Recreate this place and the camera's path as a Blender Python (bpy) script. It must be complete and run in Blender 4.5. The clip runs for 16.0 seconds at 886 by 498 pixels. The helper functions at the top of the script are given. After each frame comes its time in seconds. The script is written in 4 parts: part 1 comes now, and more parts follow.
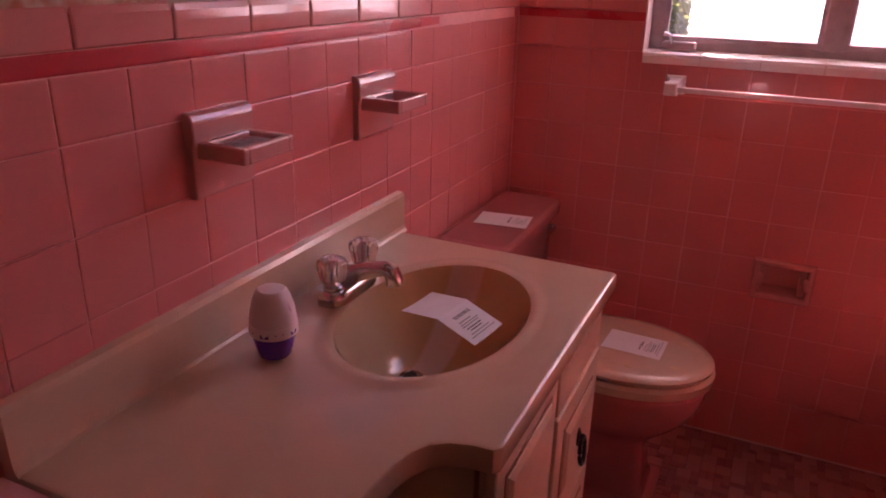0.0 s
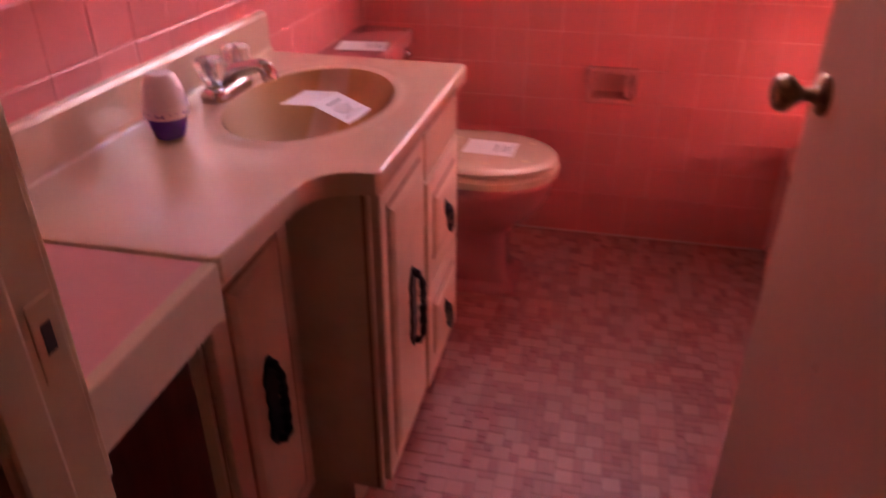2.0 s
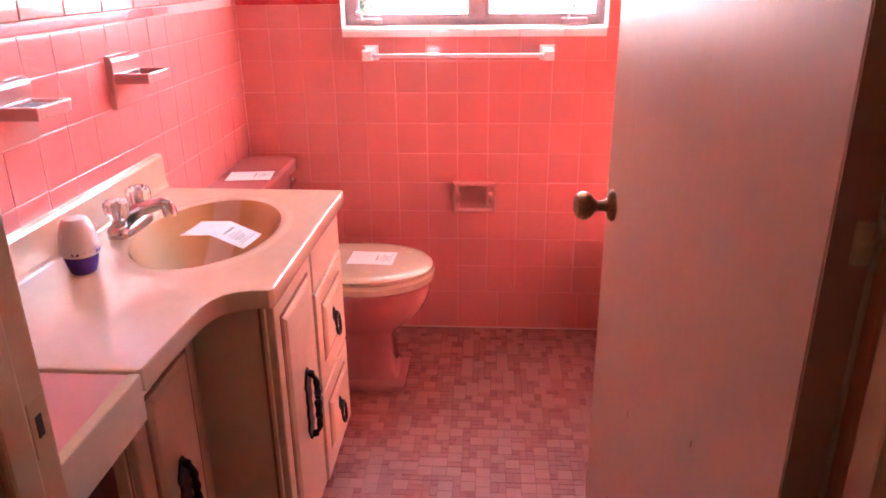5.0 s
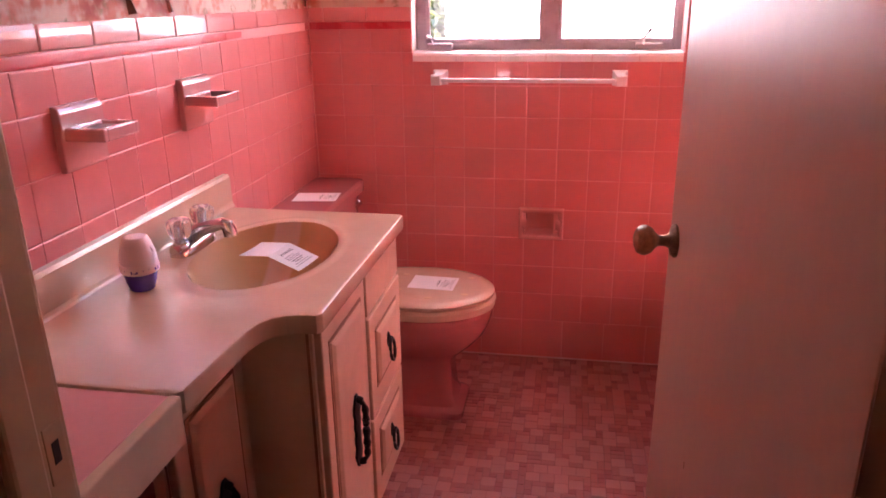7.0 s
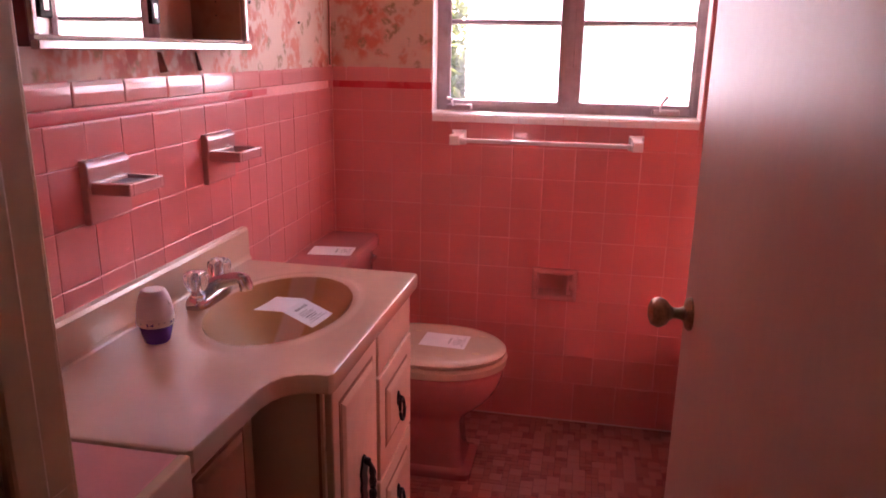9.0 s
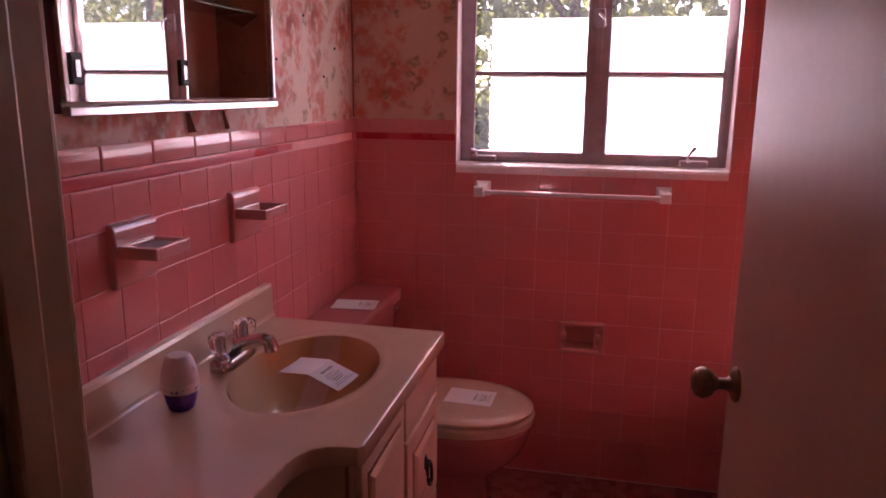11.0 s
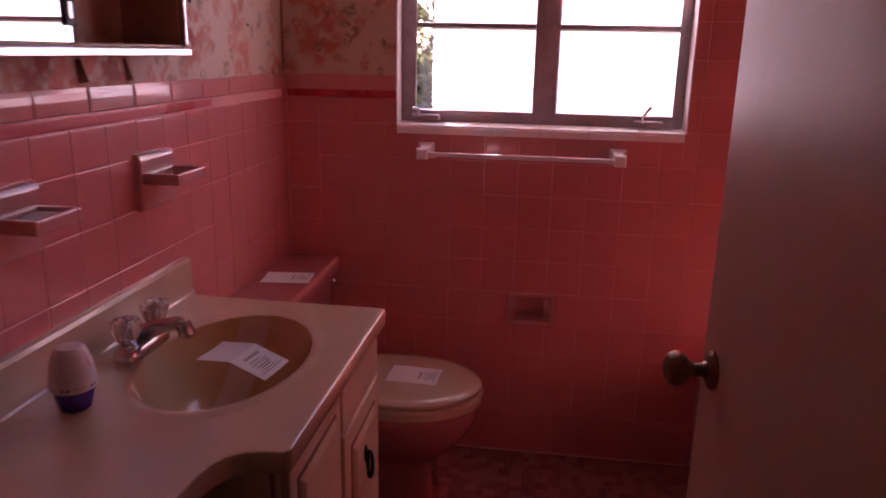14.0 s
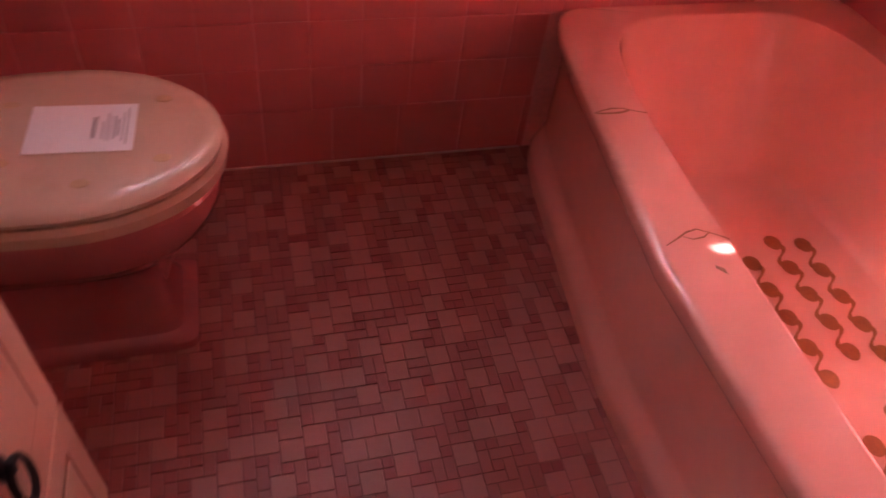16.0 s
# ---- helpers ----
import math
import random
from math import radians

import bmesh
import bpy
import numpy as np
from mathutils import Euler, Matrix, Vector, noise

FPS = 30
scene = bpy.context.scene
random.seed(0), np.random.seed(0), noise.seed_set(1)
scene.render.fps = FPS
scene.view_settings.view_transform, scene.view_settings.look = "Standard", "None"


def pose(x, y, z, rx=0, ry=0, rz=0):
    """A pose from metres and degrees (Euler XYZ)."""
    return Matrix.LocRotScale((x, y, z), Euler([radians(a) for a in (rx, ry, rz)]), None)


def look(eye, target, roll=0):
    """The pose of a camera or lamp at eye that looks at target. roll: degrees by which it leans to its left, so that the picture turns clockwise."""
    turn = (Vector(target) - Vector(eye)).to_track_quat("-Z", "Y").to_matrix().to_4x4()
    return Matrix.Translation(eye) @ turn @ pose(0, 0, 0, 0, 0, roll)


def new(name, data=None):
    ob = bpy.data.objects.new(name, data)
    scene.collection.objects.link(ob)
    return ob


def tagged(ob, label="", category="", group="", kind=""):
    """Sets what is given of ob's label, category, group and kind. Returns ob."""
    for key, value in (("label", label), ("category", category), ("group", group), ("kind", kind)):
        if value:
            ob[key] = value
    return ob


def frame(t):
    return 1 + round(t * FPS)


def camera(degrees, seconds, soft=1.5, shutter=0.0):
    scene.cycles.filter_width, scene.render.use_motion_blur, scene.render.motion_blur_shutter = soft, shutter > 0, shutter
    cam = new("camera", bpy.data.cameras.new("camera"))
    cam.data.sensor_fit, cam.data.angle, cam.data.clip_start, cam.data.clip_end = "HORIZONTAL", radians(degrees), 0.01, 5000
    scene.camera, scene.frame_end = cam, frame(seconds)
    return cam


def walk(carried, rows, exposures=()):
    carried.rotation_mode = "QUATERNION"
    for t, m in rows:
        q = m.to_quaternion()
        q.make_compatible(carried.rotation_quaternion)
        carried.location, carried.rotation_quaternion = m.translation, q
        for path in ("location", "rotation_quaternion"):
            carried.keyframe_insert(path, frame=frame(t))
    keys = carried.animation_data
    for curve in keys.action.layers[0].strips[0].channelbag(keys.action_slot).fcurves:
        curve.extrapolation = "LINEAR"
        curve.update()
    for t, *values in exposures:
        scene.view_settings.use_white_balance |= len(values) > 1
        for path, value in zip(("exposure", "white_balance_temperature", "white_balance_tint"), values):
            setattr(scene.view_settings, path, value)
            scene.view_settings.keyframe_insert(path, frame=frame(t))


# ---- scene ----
cam = camera(62.6, 16.0, soft=1.7, shutter=0.4)
PATH = [
    (0, (0.726, -2.126, 1.34), (-0.036, -0.421, 0.623), 1.5),
    (0.5, (0.732, -2.143, 1.323), (-0.159, -0.495, 0.622), 0.2),
    (1, (0.767, -2.182, 1.297), (-0.295, -0.68, 0.511), -2.0),
    (1.5, (0.805, -2.217, 1.258), (-0.084, -0.659, 0.373), -1.7),
    (2, (0.807, -2.377, 1.227), (0.423, -0.674, 0.251), 0.1),
    (2.5, (0.86, -2.538, 1.213), (0.715, -0.922, 0.044), 0.4),
    (3, (0.916, -2.62, 1.216), (0.78, -1.068, -0.037), 0.4),
    (3.5, (0.913, -2.663, 1.221), (0.793, -1.05, 0.045), -0.6),
    (4, (0.889, -2.64, 1.309), (0.799, -0.85, 0.421), -0.1),
    (4.5, (0.875, -2.624, 1.322), (0.797, -0.763, 0.594), -0.2),
    (5, (0.877, -2.591, 1.329), (0.756, -0.728, 0.611), -0.6),
    (7.5, (0.921, -2.548, 1.331), (0.569, -0.69, 0.679), -0.8),
    (8, (0.917, -2.56, 1.334), (0.557, -0.702, 0.687), -0.8),
    (8.5, (0.918, -2.566, 1.349), (0.548, -0.698, 0.737), -0.2),
    (9, (0.911, -2.55, 1.359), (0.542, -0.657, 0.828), 0.9),
    (11.5, (0.866, -2.509, 1.398), (0.409, -0.605, 0.993), -0.1),
    (12, (0.886, -2.518, 1.377), (0.233, -0.664, 1.011), -0.8),
    (12.5, (0.902, -2.505, 1.391), (0.368, -0.609, 1.044), 0.3),
    (13, (0.908, -2.514, 1.396), (0.608, -0.574, 1.013), 1.6),
    (13.5, (0.89, -2.476, 1.371), (0.574, -0.556, 0.906), 1.0),
    (14, (0.838, -2.338, 1.368), (0.583, -0.424, 0.845), 1.2),
    (14.5, (0.756, -2.131, 1.318), (0.754, -0.232, 0.69), 2.3),
    (15, (0.771, -1.864, 1.272), (0.846, -0.178, 0.199), 2.3),
    (15.5, (0.764, -1.574, 1.2), (0.963, -0.117, -0.155), 4.7),
    (16, (0.747, -1.322, 1.177), (1.211, -0.057, -0.301), 8.7),
]
EXPOSURES = [(0, 2.85, 7250, 65), (1, 3.08, 7250, 65), (1.5, 3.55, 7200, 64), (2.5, 4.4, 7400, 67), (3, 4.85, 7400, 67), (3.5, 5.3, 7100, 57), (4, 5.72, 6400, 31), (5, 5.2, 6400, 35), (7.5, 4.32, 6600, 44),
             (8, 4.35, 6600, 44), (9, 3.68, 6600, 47), (11.5, 2.5, 6650, 58), (12.5, 2.3, 6650, 61), (14.5, 2.25, 6950, 66), (15, 2.35, 7250, 74), (15.5, 2.8, 7250, 69), (16, 3.45, 7000, 55)]
walk(cam, [(t, look(eye, target, roll)) for t, eye, target, roll in PATH], EXPOSURES)

# ---------------------------------------------------------------- world, sun, exposure
world = bpy.data.worlds.new("sky")
scene.world = world
world.use_nodes = True
wn = world.node_tree.nodes
sky = wn.new("ShaderNodeTexSky")
sky.sky_type = 'NISHITA'
sky.sun_disc = False
sky.sun_elevation = radians(33.9)
sky.sun_rotation = radians(309.2)
world.node_tree.links.new(sky.outputs[0], wn["Background"].inputs[0])
wn["Background"].inputs[1].default_value = 0.15
sun = new("sun", bpy.data.lights.new("sun", 'SUN'))
sun.data.energy, sun.data.angle, sun.data.color = 5.0, radians(0.6), (1.0, 0.95, 0.88)
sun.matrix_world = look((-9.97, 8.13, 8.64), (0, 0, 0))


# ---------------------------------------------------------------- materials
def nodes_of(name):
    m = bpy.data.materials.new(name)
    m.use_nodes = True
    t = m.node_tree
    return m, t, t.nodes["Principled BSDF"]


def shade(c, f):
    return (min(c[0] * f, 1), min(c[1] * f, 1), min(c[2] * f, 1), 1)


def surface(name, color, rough=0.5, metal=0.0, var=0.12, scale=6.0, fine=60.0, bump=0.05, coat=0.0, pieces=0.0,
            dirt=None, dirt_amount=0.0, dirt_scale=9.0, spec=0.5, detail=3.0, stretch=(1, 1, 1)):
    """A painted, glazed or stained surface: colour drifting at two scales, fine relief, optional dirt, and piece-to-piece change."""
    m, t, b = nodes_of(name)
    L = t.links.new
    geo = t.nodes.new("ShaderNodeNewGeometry")
    mp = t.nodes.new("ShaderNodeMapping")
    mp.inputs["Scale"].default_value = stretch
    L(geo.outputs["Position"], mp.inputs["Vector"])
    n1, n2 = t.nodes.new("ShaderNodeTexNoise"), t.nodes.new("ShaderNodeTexNoise")
    for n, s in ((n1, scale), (n2, fine)):
        n.inputs["Scale"].default_value = s
        n.inputs["Detail"].default_value = detail
        L(mp.outputs[0], n.inputs["Vector"])
    add = t.nodes.new("ShaderNodeMath")
    add.operation = 'MULTIPLY_ADD'
    L(n2.outputs[0], add.inputs[0])
    add.inputs[1].default_value = 0.4
    L(n1.outputs[0], add.inputs[2])
    last = add.outputs[0]
    if pieces:
        info = t.nodes.new("ShaderNodeObjectInfo")
        pm = t.nodes.new("ShaderNodeMath")
        pm.operation = 'MULTIPLY_ADD'
        L(info.outputs["Random"], pm.inputs[0])
        pm.inputs[1].default_value = pieces
        L(last, pm.inputs[2])
        isl = t.nodes.new("ShaderNodeMath")
        isl.operation = 'MULTIPLY_ADD'
        L(geo.outputs["Random Per Island"], isl.inputs[0])
        isl.inputs[1].default_value = pieces * 0.5
        L(pm.outputs[0], isl.inputs[2])
        last = isl.outputs[0]
    ramp = t.nodes.new("ShaderNodeMapRange")
    ramp.inputs["From Min"].default_value, ramp.inputs["From Max"].default_value = 0.45, 0.95 + pieces * 1.5
    L(last, ramp.inputs["Value"])
    mix = t.nodes.new("ShaderNodeMix")
    mix.data_type = 'RGBA'
    L(ramp.outputs[0], mix.inputs[0])
    mix.inputs[6].default_value, mix.inputs[7].default_value = shade(color, 1 - var), shade(color, 1 + var)
    col = mix.outputs[2]
    if dirt:
        n3 = t.nodes.new("ShaderNodeTexNoise")
        n3.inputs["Scale"].default_value, n3.inputs["Detail"].default_value = dirt_scale, 6
        L(geo.outputs["Position"], n3.inputs["Vector"])
        r3 = t.nodes.new("ShaderNodeMapRange")
        r3.inputs["From Min"].default_value, r3.inputs["From Max"].default_value = 0.55, 0.75
        r3.inputs["To Max"].default_value = dirt_amount
        L(n3.outputs[0], r3.inputs["Value"])
        m3 = t.nodes.new("ShaderNodeMix")
        m3.data_type = 'RGBA'
        L(r3.outputs[0], m3.inputs[0])
        L(col, m3.inputs[6])
        m3.inputs[7].default_value = (*dirt, 1)
        col = m3.outputs[2]
    L(col, b.inputs["Base Color"])
    rr = t.nodes.new("ShaderNodeMapRange")
    rr.inputs["To Min"].default_value, rr.inputs["To Max"].default_value = max(rough - 0.06, 0.02), min(rough + 0.08, 1)
    L(n1.outputs[0], rr.inputs["Value"])
    L(rr.outputs[0], b.inputs["Roughness"])
    b.inputs["Metallic"].default_value, b.inputs["Coat Weight"].default_value = metal, coat
    b.inputs["Coat Roughness"].default_value, b.inputs["Specular IOR Level"].default_value = 0.08, spec
    if bump:
        bp = t.nodes.new("ShaderNodeBump")
        bp.inputs["Strength"].default_value, bp.inputs["Distance"].default_value = bump, 0.004
        L(add.outputs[0], bp.inputs["Height"])
        L(bp.outputs[0], b.inputs["Normal"])
    return m


def glassy(name, color, rough=0.0, ior=1.45, transmission=1.0):
    m, t, b = nodes_of(name)
    b.inputs["Base Color"].default_value = (*color, 1)
    b.inputs["Roughness"].default_value, b.inputs["IOR"].default_value = rough, ior
    b.inputs["Transmission Weight"].default_value = transmission
    return m


def wallpaper_material():
    """Cream paper with large faded salmon and rust blossoms, and olive leaves between them."""
    m, t, b = nodes_of("floral_wallpaper")
    L = t.links.new
    geo = t.nodes.new("ShaderNodeNewGeometry")
    warp = t.nodes.new("ShaderNodeTexNoise")
    warp.inputs["Scale"].default_value, warp.inputs["Detail"].default_value = 14, 3
    L(geo.outputs["Position"], warp.inputs["Vector"])
    mul = t.nodes.new("ShaderNodeVectorMath")
    mul.operation = 'MULTIPLY_ADD'
    L(warp.outputs["Color"], mul.inputs[0])
    mul.inputs[1].default_value = (0.09, 0.09, 0.09)
    L(geo.outputs["Position"], mul.inputs[2])
    col = None
    base = (0.66, 0.50, 0.38, 1)
    for scale, tint, lo, hi, amount in ((6.0, (0.56, 0.17, 0.10, 1), 0.56, 0.38, 0.95), (12, (0.58, 0.22, 0.13, 1), 0.42, 0.26, 0.9),
                                        (15, (0.28, 0.20, 0.09, 1), 0.34, 0.2, 0.9), (6.0, (0.36, 0.07, 0.035, 1), 0.28, 0.12, 0.95)):
        v = t.nodes.new("ShaderNodeTexVoronoi")
        v.inputs["Scale"].default_value = scale
        L(mul.outputs[0], v.inputs["Vector"])
        r = t.nodes.new("ShaderNodeMapRange")
        r.inputs["From Min"].default_value, r.inputs["From Max"].default_value = lo, hi
        r.inputs["To Max"].default_value = amount
        L(v.outputs["Distance"], r.inputs["Value"])
        n = t.nodes.new("ShaderNodeTexNoise")
        n.inputs["Scale"].default_value = scale * 5
        L(geo.outputs["Position"], n.inputs["Vector"])
        mm = t.nodes.new("ShaderNodeMath")
        mm.operation = 'MULTIPLY'
        L(r.outputs[0], mm.inputs[0])
        nr = t.nodes.new("ShaderNodeMapRange")
        nr.inputs["From Min"].default_value, nr.inputs["From Max"].default_value = 0.35, 0.55
        L(n.outputs[0], nr.inputs["Value"])
        L(nr.outputs[0], mm.inputs[1])
        x = t.nodes.new("ShaderNodeMix")
        x.data_type = 'RGBA'
        L(mm.outputs[0], x.inputs[0])
        if col is None:
            x.inputs[6].default_value = base
        else:
            L(col, x.inputs[6])
        x.inputs[7].default_value = tint
        col = x.outputs[2]
    L(col, b.inputs["Base Color"])
    b.inputs["Roughness"].default_value = 0.6
    bp = t.nodes.new("ShaderNodeBump")
    bp.inputs["Strength"].default_value, bp.inputs["Distance"].default_value = 0.3, 0.002
    L(warp.outputs[0], bp.inputs["Height"])
    L(bp.outputs[0], b.inputs["Normal"])
    return m


PINK = (0.69, 0.222, 0.207)
M_TILE = surface("pink_glazed_tile", PINK, 0.22, var=0.07, scale=5, fine=30, bump=0.05, coat=0.35, pieces=0.5)
M_CAP = surface("pink_cap_tile", (0.74, 0.28, 0.255), 0.16, var=0.06, scale=5, fine=30, bump=0.05, coat=0.5, pieces=0.4)
M_STRIPE = surface("red_liner_tile", (0.55, 0.042, 0.046), 0.28, var=0.1, bump=0.03, coat=0.2, pieces=0.3)
M_GROUT = surface("tile_grout", (0.78, 0.36, 0.33), 0.8, var=0.2, scale=4, fine=90, bump=0.1)
M_BASEGROUT = surface("pale_caulk", (0.66, 0.42, 0.38), 0.6, var=0.2, scale=12, fine=60, bump=0.1)
M_MOSAICLIGHT = surface("light_mosaic_tile", (0.40, 0.148, 0.128), 0.45, var=0.12, scale=5, fine=70, bump=0.06, pieces=1.2)
M_MOSAIC = surface("mosaic_tile", (0.33, 0.098, 0.083), 0.45, var=0.15, scale=5, fine=70, bump=0.06, pieces=1.2)
M_MOSAICDARK = surface("dark_mosaic_tile", (0.29, 0.072, 0.062), 0.48, var=0.15, scale=5, fine=70, bump=0.06, pieces=1.0)
M_FLOORGROUT = surface("floor_grout", (0.20, 0.055, 0.046), 0.85, var=0.3, scale=6, fine=120, bump=0.15)
M_PAPER_WALL = wallpaper_material()
M_CERAMIC = surface("pink_ceramic", (0.62, 0.27, 0.25), 0.14, var=0.05, coat=0.6, bump=0.01)
M_TUB = surface("pink_enamel", (0.76, 0.365, 0.295), 0.18, var=0.05, scale=3, fine=25, coat=0.4, bump=0.012)
M_TOILET = surface("pink_vitreous_china", (0.46, 0.155, 0.15), 0.14, var=0.05, coat=0.6, bump=0.01)
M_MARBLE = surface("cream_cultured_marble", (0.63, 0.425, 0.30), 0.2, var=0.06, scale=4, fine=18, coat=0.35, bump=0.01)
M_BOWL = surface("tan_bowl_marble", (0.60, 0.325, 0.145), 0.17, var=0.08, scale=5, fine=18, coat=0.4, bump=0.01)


def bowl_reflection(m):
    """Reflected light painted into the bowl colour: a paler streak along it and a cream fade toward its faucet side."""
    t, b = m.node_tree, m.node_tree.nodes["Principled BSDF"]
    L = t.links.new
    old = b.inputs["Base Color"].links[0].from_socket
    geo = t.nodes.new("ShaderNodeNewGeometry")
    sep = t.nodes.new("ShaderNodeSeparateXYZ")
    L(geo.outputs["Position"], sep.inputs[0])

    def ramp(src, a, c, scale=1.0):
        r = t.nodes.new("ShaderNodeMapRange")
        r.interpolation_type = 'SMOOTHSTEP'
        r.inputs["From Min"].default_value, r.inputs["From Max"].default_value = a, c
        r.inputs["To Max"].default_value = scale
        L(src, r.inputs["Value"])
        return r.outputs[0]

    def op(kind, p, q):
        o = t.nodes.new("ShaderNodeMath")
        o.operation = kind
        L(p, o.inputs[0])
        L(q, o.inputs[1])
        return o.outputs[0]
    # masks by position for the painted reflection and the brighter faucet side
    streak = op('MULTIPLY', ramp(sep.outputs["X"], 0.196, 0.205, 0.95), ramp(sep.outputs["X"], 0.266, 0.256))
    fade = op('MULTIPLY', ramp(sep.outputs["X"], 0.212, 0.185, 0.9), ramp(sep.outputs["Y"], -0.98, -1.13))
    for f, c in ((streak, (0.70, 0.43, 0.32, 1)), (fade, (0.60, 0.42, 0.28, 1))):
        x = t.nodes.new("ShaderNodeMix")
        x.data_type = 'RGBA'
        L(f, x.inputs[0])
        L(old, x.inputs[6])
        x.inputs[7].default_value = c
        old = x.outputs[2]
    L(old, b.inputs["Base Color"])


bowl_reflection(M_BOWL)
M_LAMINATE = surface("pink_laminate", (0.66, 0.28, 0.27), 0.4, var=0.05, scale=6, fine=90, bump=0.03)
M_CREAM = surface("antique_cream_paint", (0.60, 0.405, 0.275), 0.44, var=0.07, scale=8, fine=70, bump=0.06,
                  dirt=(0.40, 0.24, 0.13), dirt_amount=0.3, dirt_scale=11)
M_GLAZE = surface("brown_glaze_groove", (0.26, 0.12, 0.065), 0.6, var=0.25, scale=20, fine=90, bump=0.05)
M_DARKWOOD = surface("bare_hinge_wood", (0.50, 0.18, 0.07), 0.55, var=0.25, scale=12, fine=60, bump=0.1, stretch=(6, 6, 0.6))
M_SIDEWOOD = surface("red_stained_plywood", (0.22, 0.062, 0.045), 0.6, var=0.2, scale=10, fine=60, bump=0.1, stretch=(6, 6, 0.6))
M_IRON = surface("black_iron", (0.02, 0.018, 0.017), 0.45, metal=0.6, var=0.3, scale=40, fine=160, bump=0.25)
M_CHROME = surface("chrome", (0.62, 0.60, 0.61), 0.14, metal=1.0, var=0.06, scale=30, fine=120, bump=0.01)
M_HINGE = surface("painted_hinge_metal", (0.55, 0.38, 0.26), 0.45, metal=0.3, var=0.25, scale=60, fine=200, bump=0.15)
M_BRASS = surface("worn_brass", (0.27, 0.16, 0.09), 0.48, metal=0.9, var=0.35, scale=70, fine=200, bump=0.25)
M_CRYSTAL = glassy("clear_acrylic", (0.97, 0.95, 0.95), 0.03, 1.49)
M_PANE = glassy("window_glass", (0.98, 0.99, 0.99), 0.0, 1.1)
# a trace of translucent white mixed into the clear glass pales the view
haze, clear = M_PANE.node_tree.nodes.new("ShaderNodeBsdfTranslucent"), M_PANE.node_tree.nodes.new("ShaderNodeMixShader")
haze.inputs[0].default_value, clear.inputs[0].default_value = (0.9, 0.92, 0.95, 1), 0.010
M_PANE.node_tree.links.new(M_PANE.node_tree.nodes["Principled BSDF"].outputs[0], clear.inputs[1])
M_PANE.node_tree.links.new(haze.outputs[0], clear.inputs[2])
M_PANE.node_tree.links.new(clear.outputs[0], M_PANE.node_tree.nodes["Material Output"].inputs[0])
M_FILM, ft, fb = nodes_of("white_privacy_film")
fb.inputs["Base Color"].default_value, fb.inputs["Roughness"].default_value = (0.9, 0.9, 0.9, 1), 0.8
ftr, fmx = ft.nodes.new("ShaderNodeBsdfTranslucent"), ft.nodes.new("ShaderNodeMixShader")
ftr.inputs[0].default_value = (0.92, 0.91, 0.93, 1)
fmx.inputs[0].default_value = 0.8
ft.links.new(fb.outputs[0], fmx.inputs[1])
ft.links.new(ftr.outputs[0], fmx.inputs[2])
ft.links.new(fmx.outputs[0], ft.nodes["Material Output"].inputs[0])
M_PAPER = surface("white_notice_paper", (0.80, 0.78, 0.80), 0.7, var=0.04, bump=0.03)
M_INK = surface("grey_ink", (0.06, 0.05, 0.06), 0.7, var=0.1, bump=0)
M_INKPALE = surface("pale_grey_ink", (0.34, 0.32, 0.34), 0.7, var=0.1, bump=0)
M_SEAT = surface("cream_seat_enamel", (0.62, 0.455, 0.34), 0.22, var=0.05, coat=0.4, bump=0.01,
                 dirt=(0.50, 0.34, 0.20), dirt_amount=0.35, dirt_scale=14)
M_STAIN = surface("yellow_stain", (0.50, 0.34, 0.19), 0.4, var=0.2, bump=0)
M_DOOR = surface("cream_door_paint", (0.51, 0.265, 0.18), 0.40, var=0.07, scale=3, fine=50, bump=0.06, spec=0.42, stretch=(1, 1, 0.5),
                 dirt=(0.42, 0.28, 0.2), dirt_amount=0.12, dirt_scale=7)
M_TRIM = surface("cream_trim_paint", (0.58, 0.35, 0.205), 0.42, var=0.08, scale=6, fine=60, bump=0.07,
                 dirt=(0.3, 0.18, 0.1), dirt_amount=0.35, dirt_scale=9)
# orange-brown chosen to warm the light bounced onto the door frame
M_HALL = surface("hall_plaster", (0.48, 0.25, 0.13), 0.8, var=0.08, bump=0.08)
M_CARPET = surface("hall_carpet", (0.24, 0.15, 0.10), 0.95, var=0.25, scale=30, fine=220, bump=0.5)
M_CEIL = surface("ceiling_paint", (0.72, 0.66, 0.60), 0.8, var=0.04, bump=0.08)
M_WINFRAME = surface("painted_steel_frame", (0.46, 0.36, 0.37), 0.45, var=0.12, scale=14, fine=80, bump=0.08,
                     dirt=(0.22, 0.10, 0.07), dirt_amount=0.5, dirt_scale=20)
# Daylight on reveal and sill put into a near-white colour; also the pale posts.
M_REVEAL = surface("daylit_reveal_pale_post", (0.88, 0.80, 0.79), 0.35, var=0.05, bump=0.04)
M_WHITEPLASTIC = surface("white_plastic", (0.78, 0.70, 0.72), 0.35, var=0.03, bump=0.01)
M_PURPLE = surface("purple_gel", (0.10, 0.035, 0.36), 0.15, var=0.2, coat=0.5, bump=0.01)
M_RUBBER = surface("drain_black", (0.03, 0.02, 0.02), 0.4, var=0.2, bump=0.05)
M_DECAL = surface("amber_tub_decal", (0.31, 0.10, 0.024), 0.55, var=0.15, scale=30, fine=120, bump=0.08)
M_RUST = surface("rust_stain", (0.30, 0.11, 0.05), 0.6, var=0.3, scale=40, fine=160, bump=0.05)
M_SCUM = surface("dried_soap", (0.11, 0.035, 0.032), 0.35, var=0.4, scale=60, fine=200, bump=0.4)
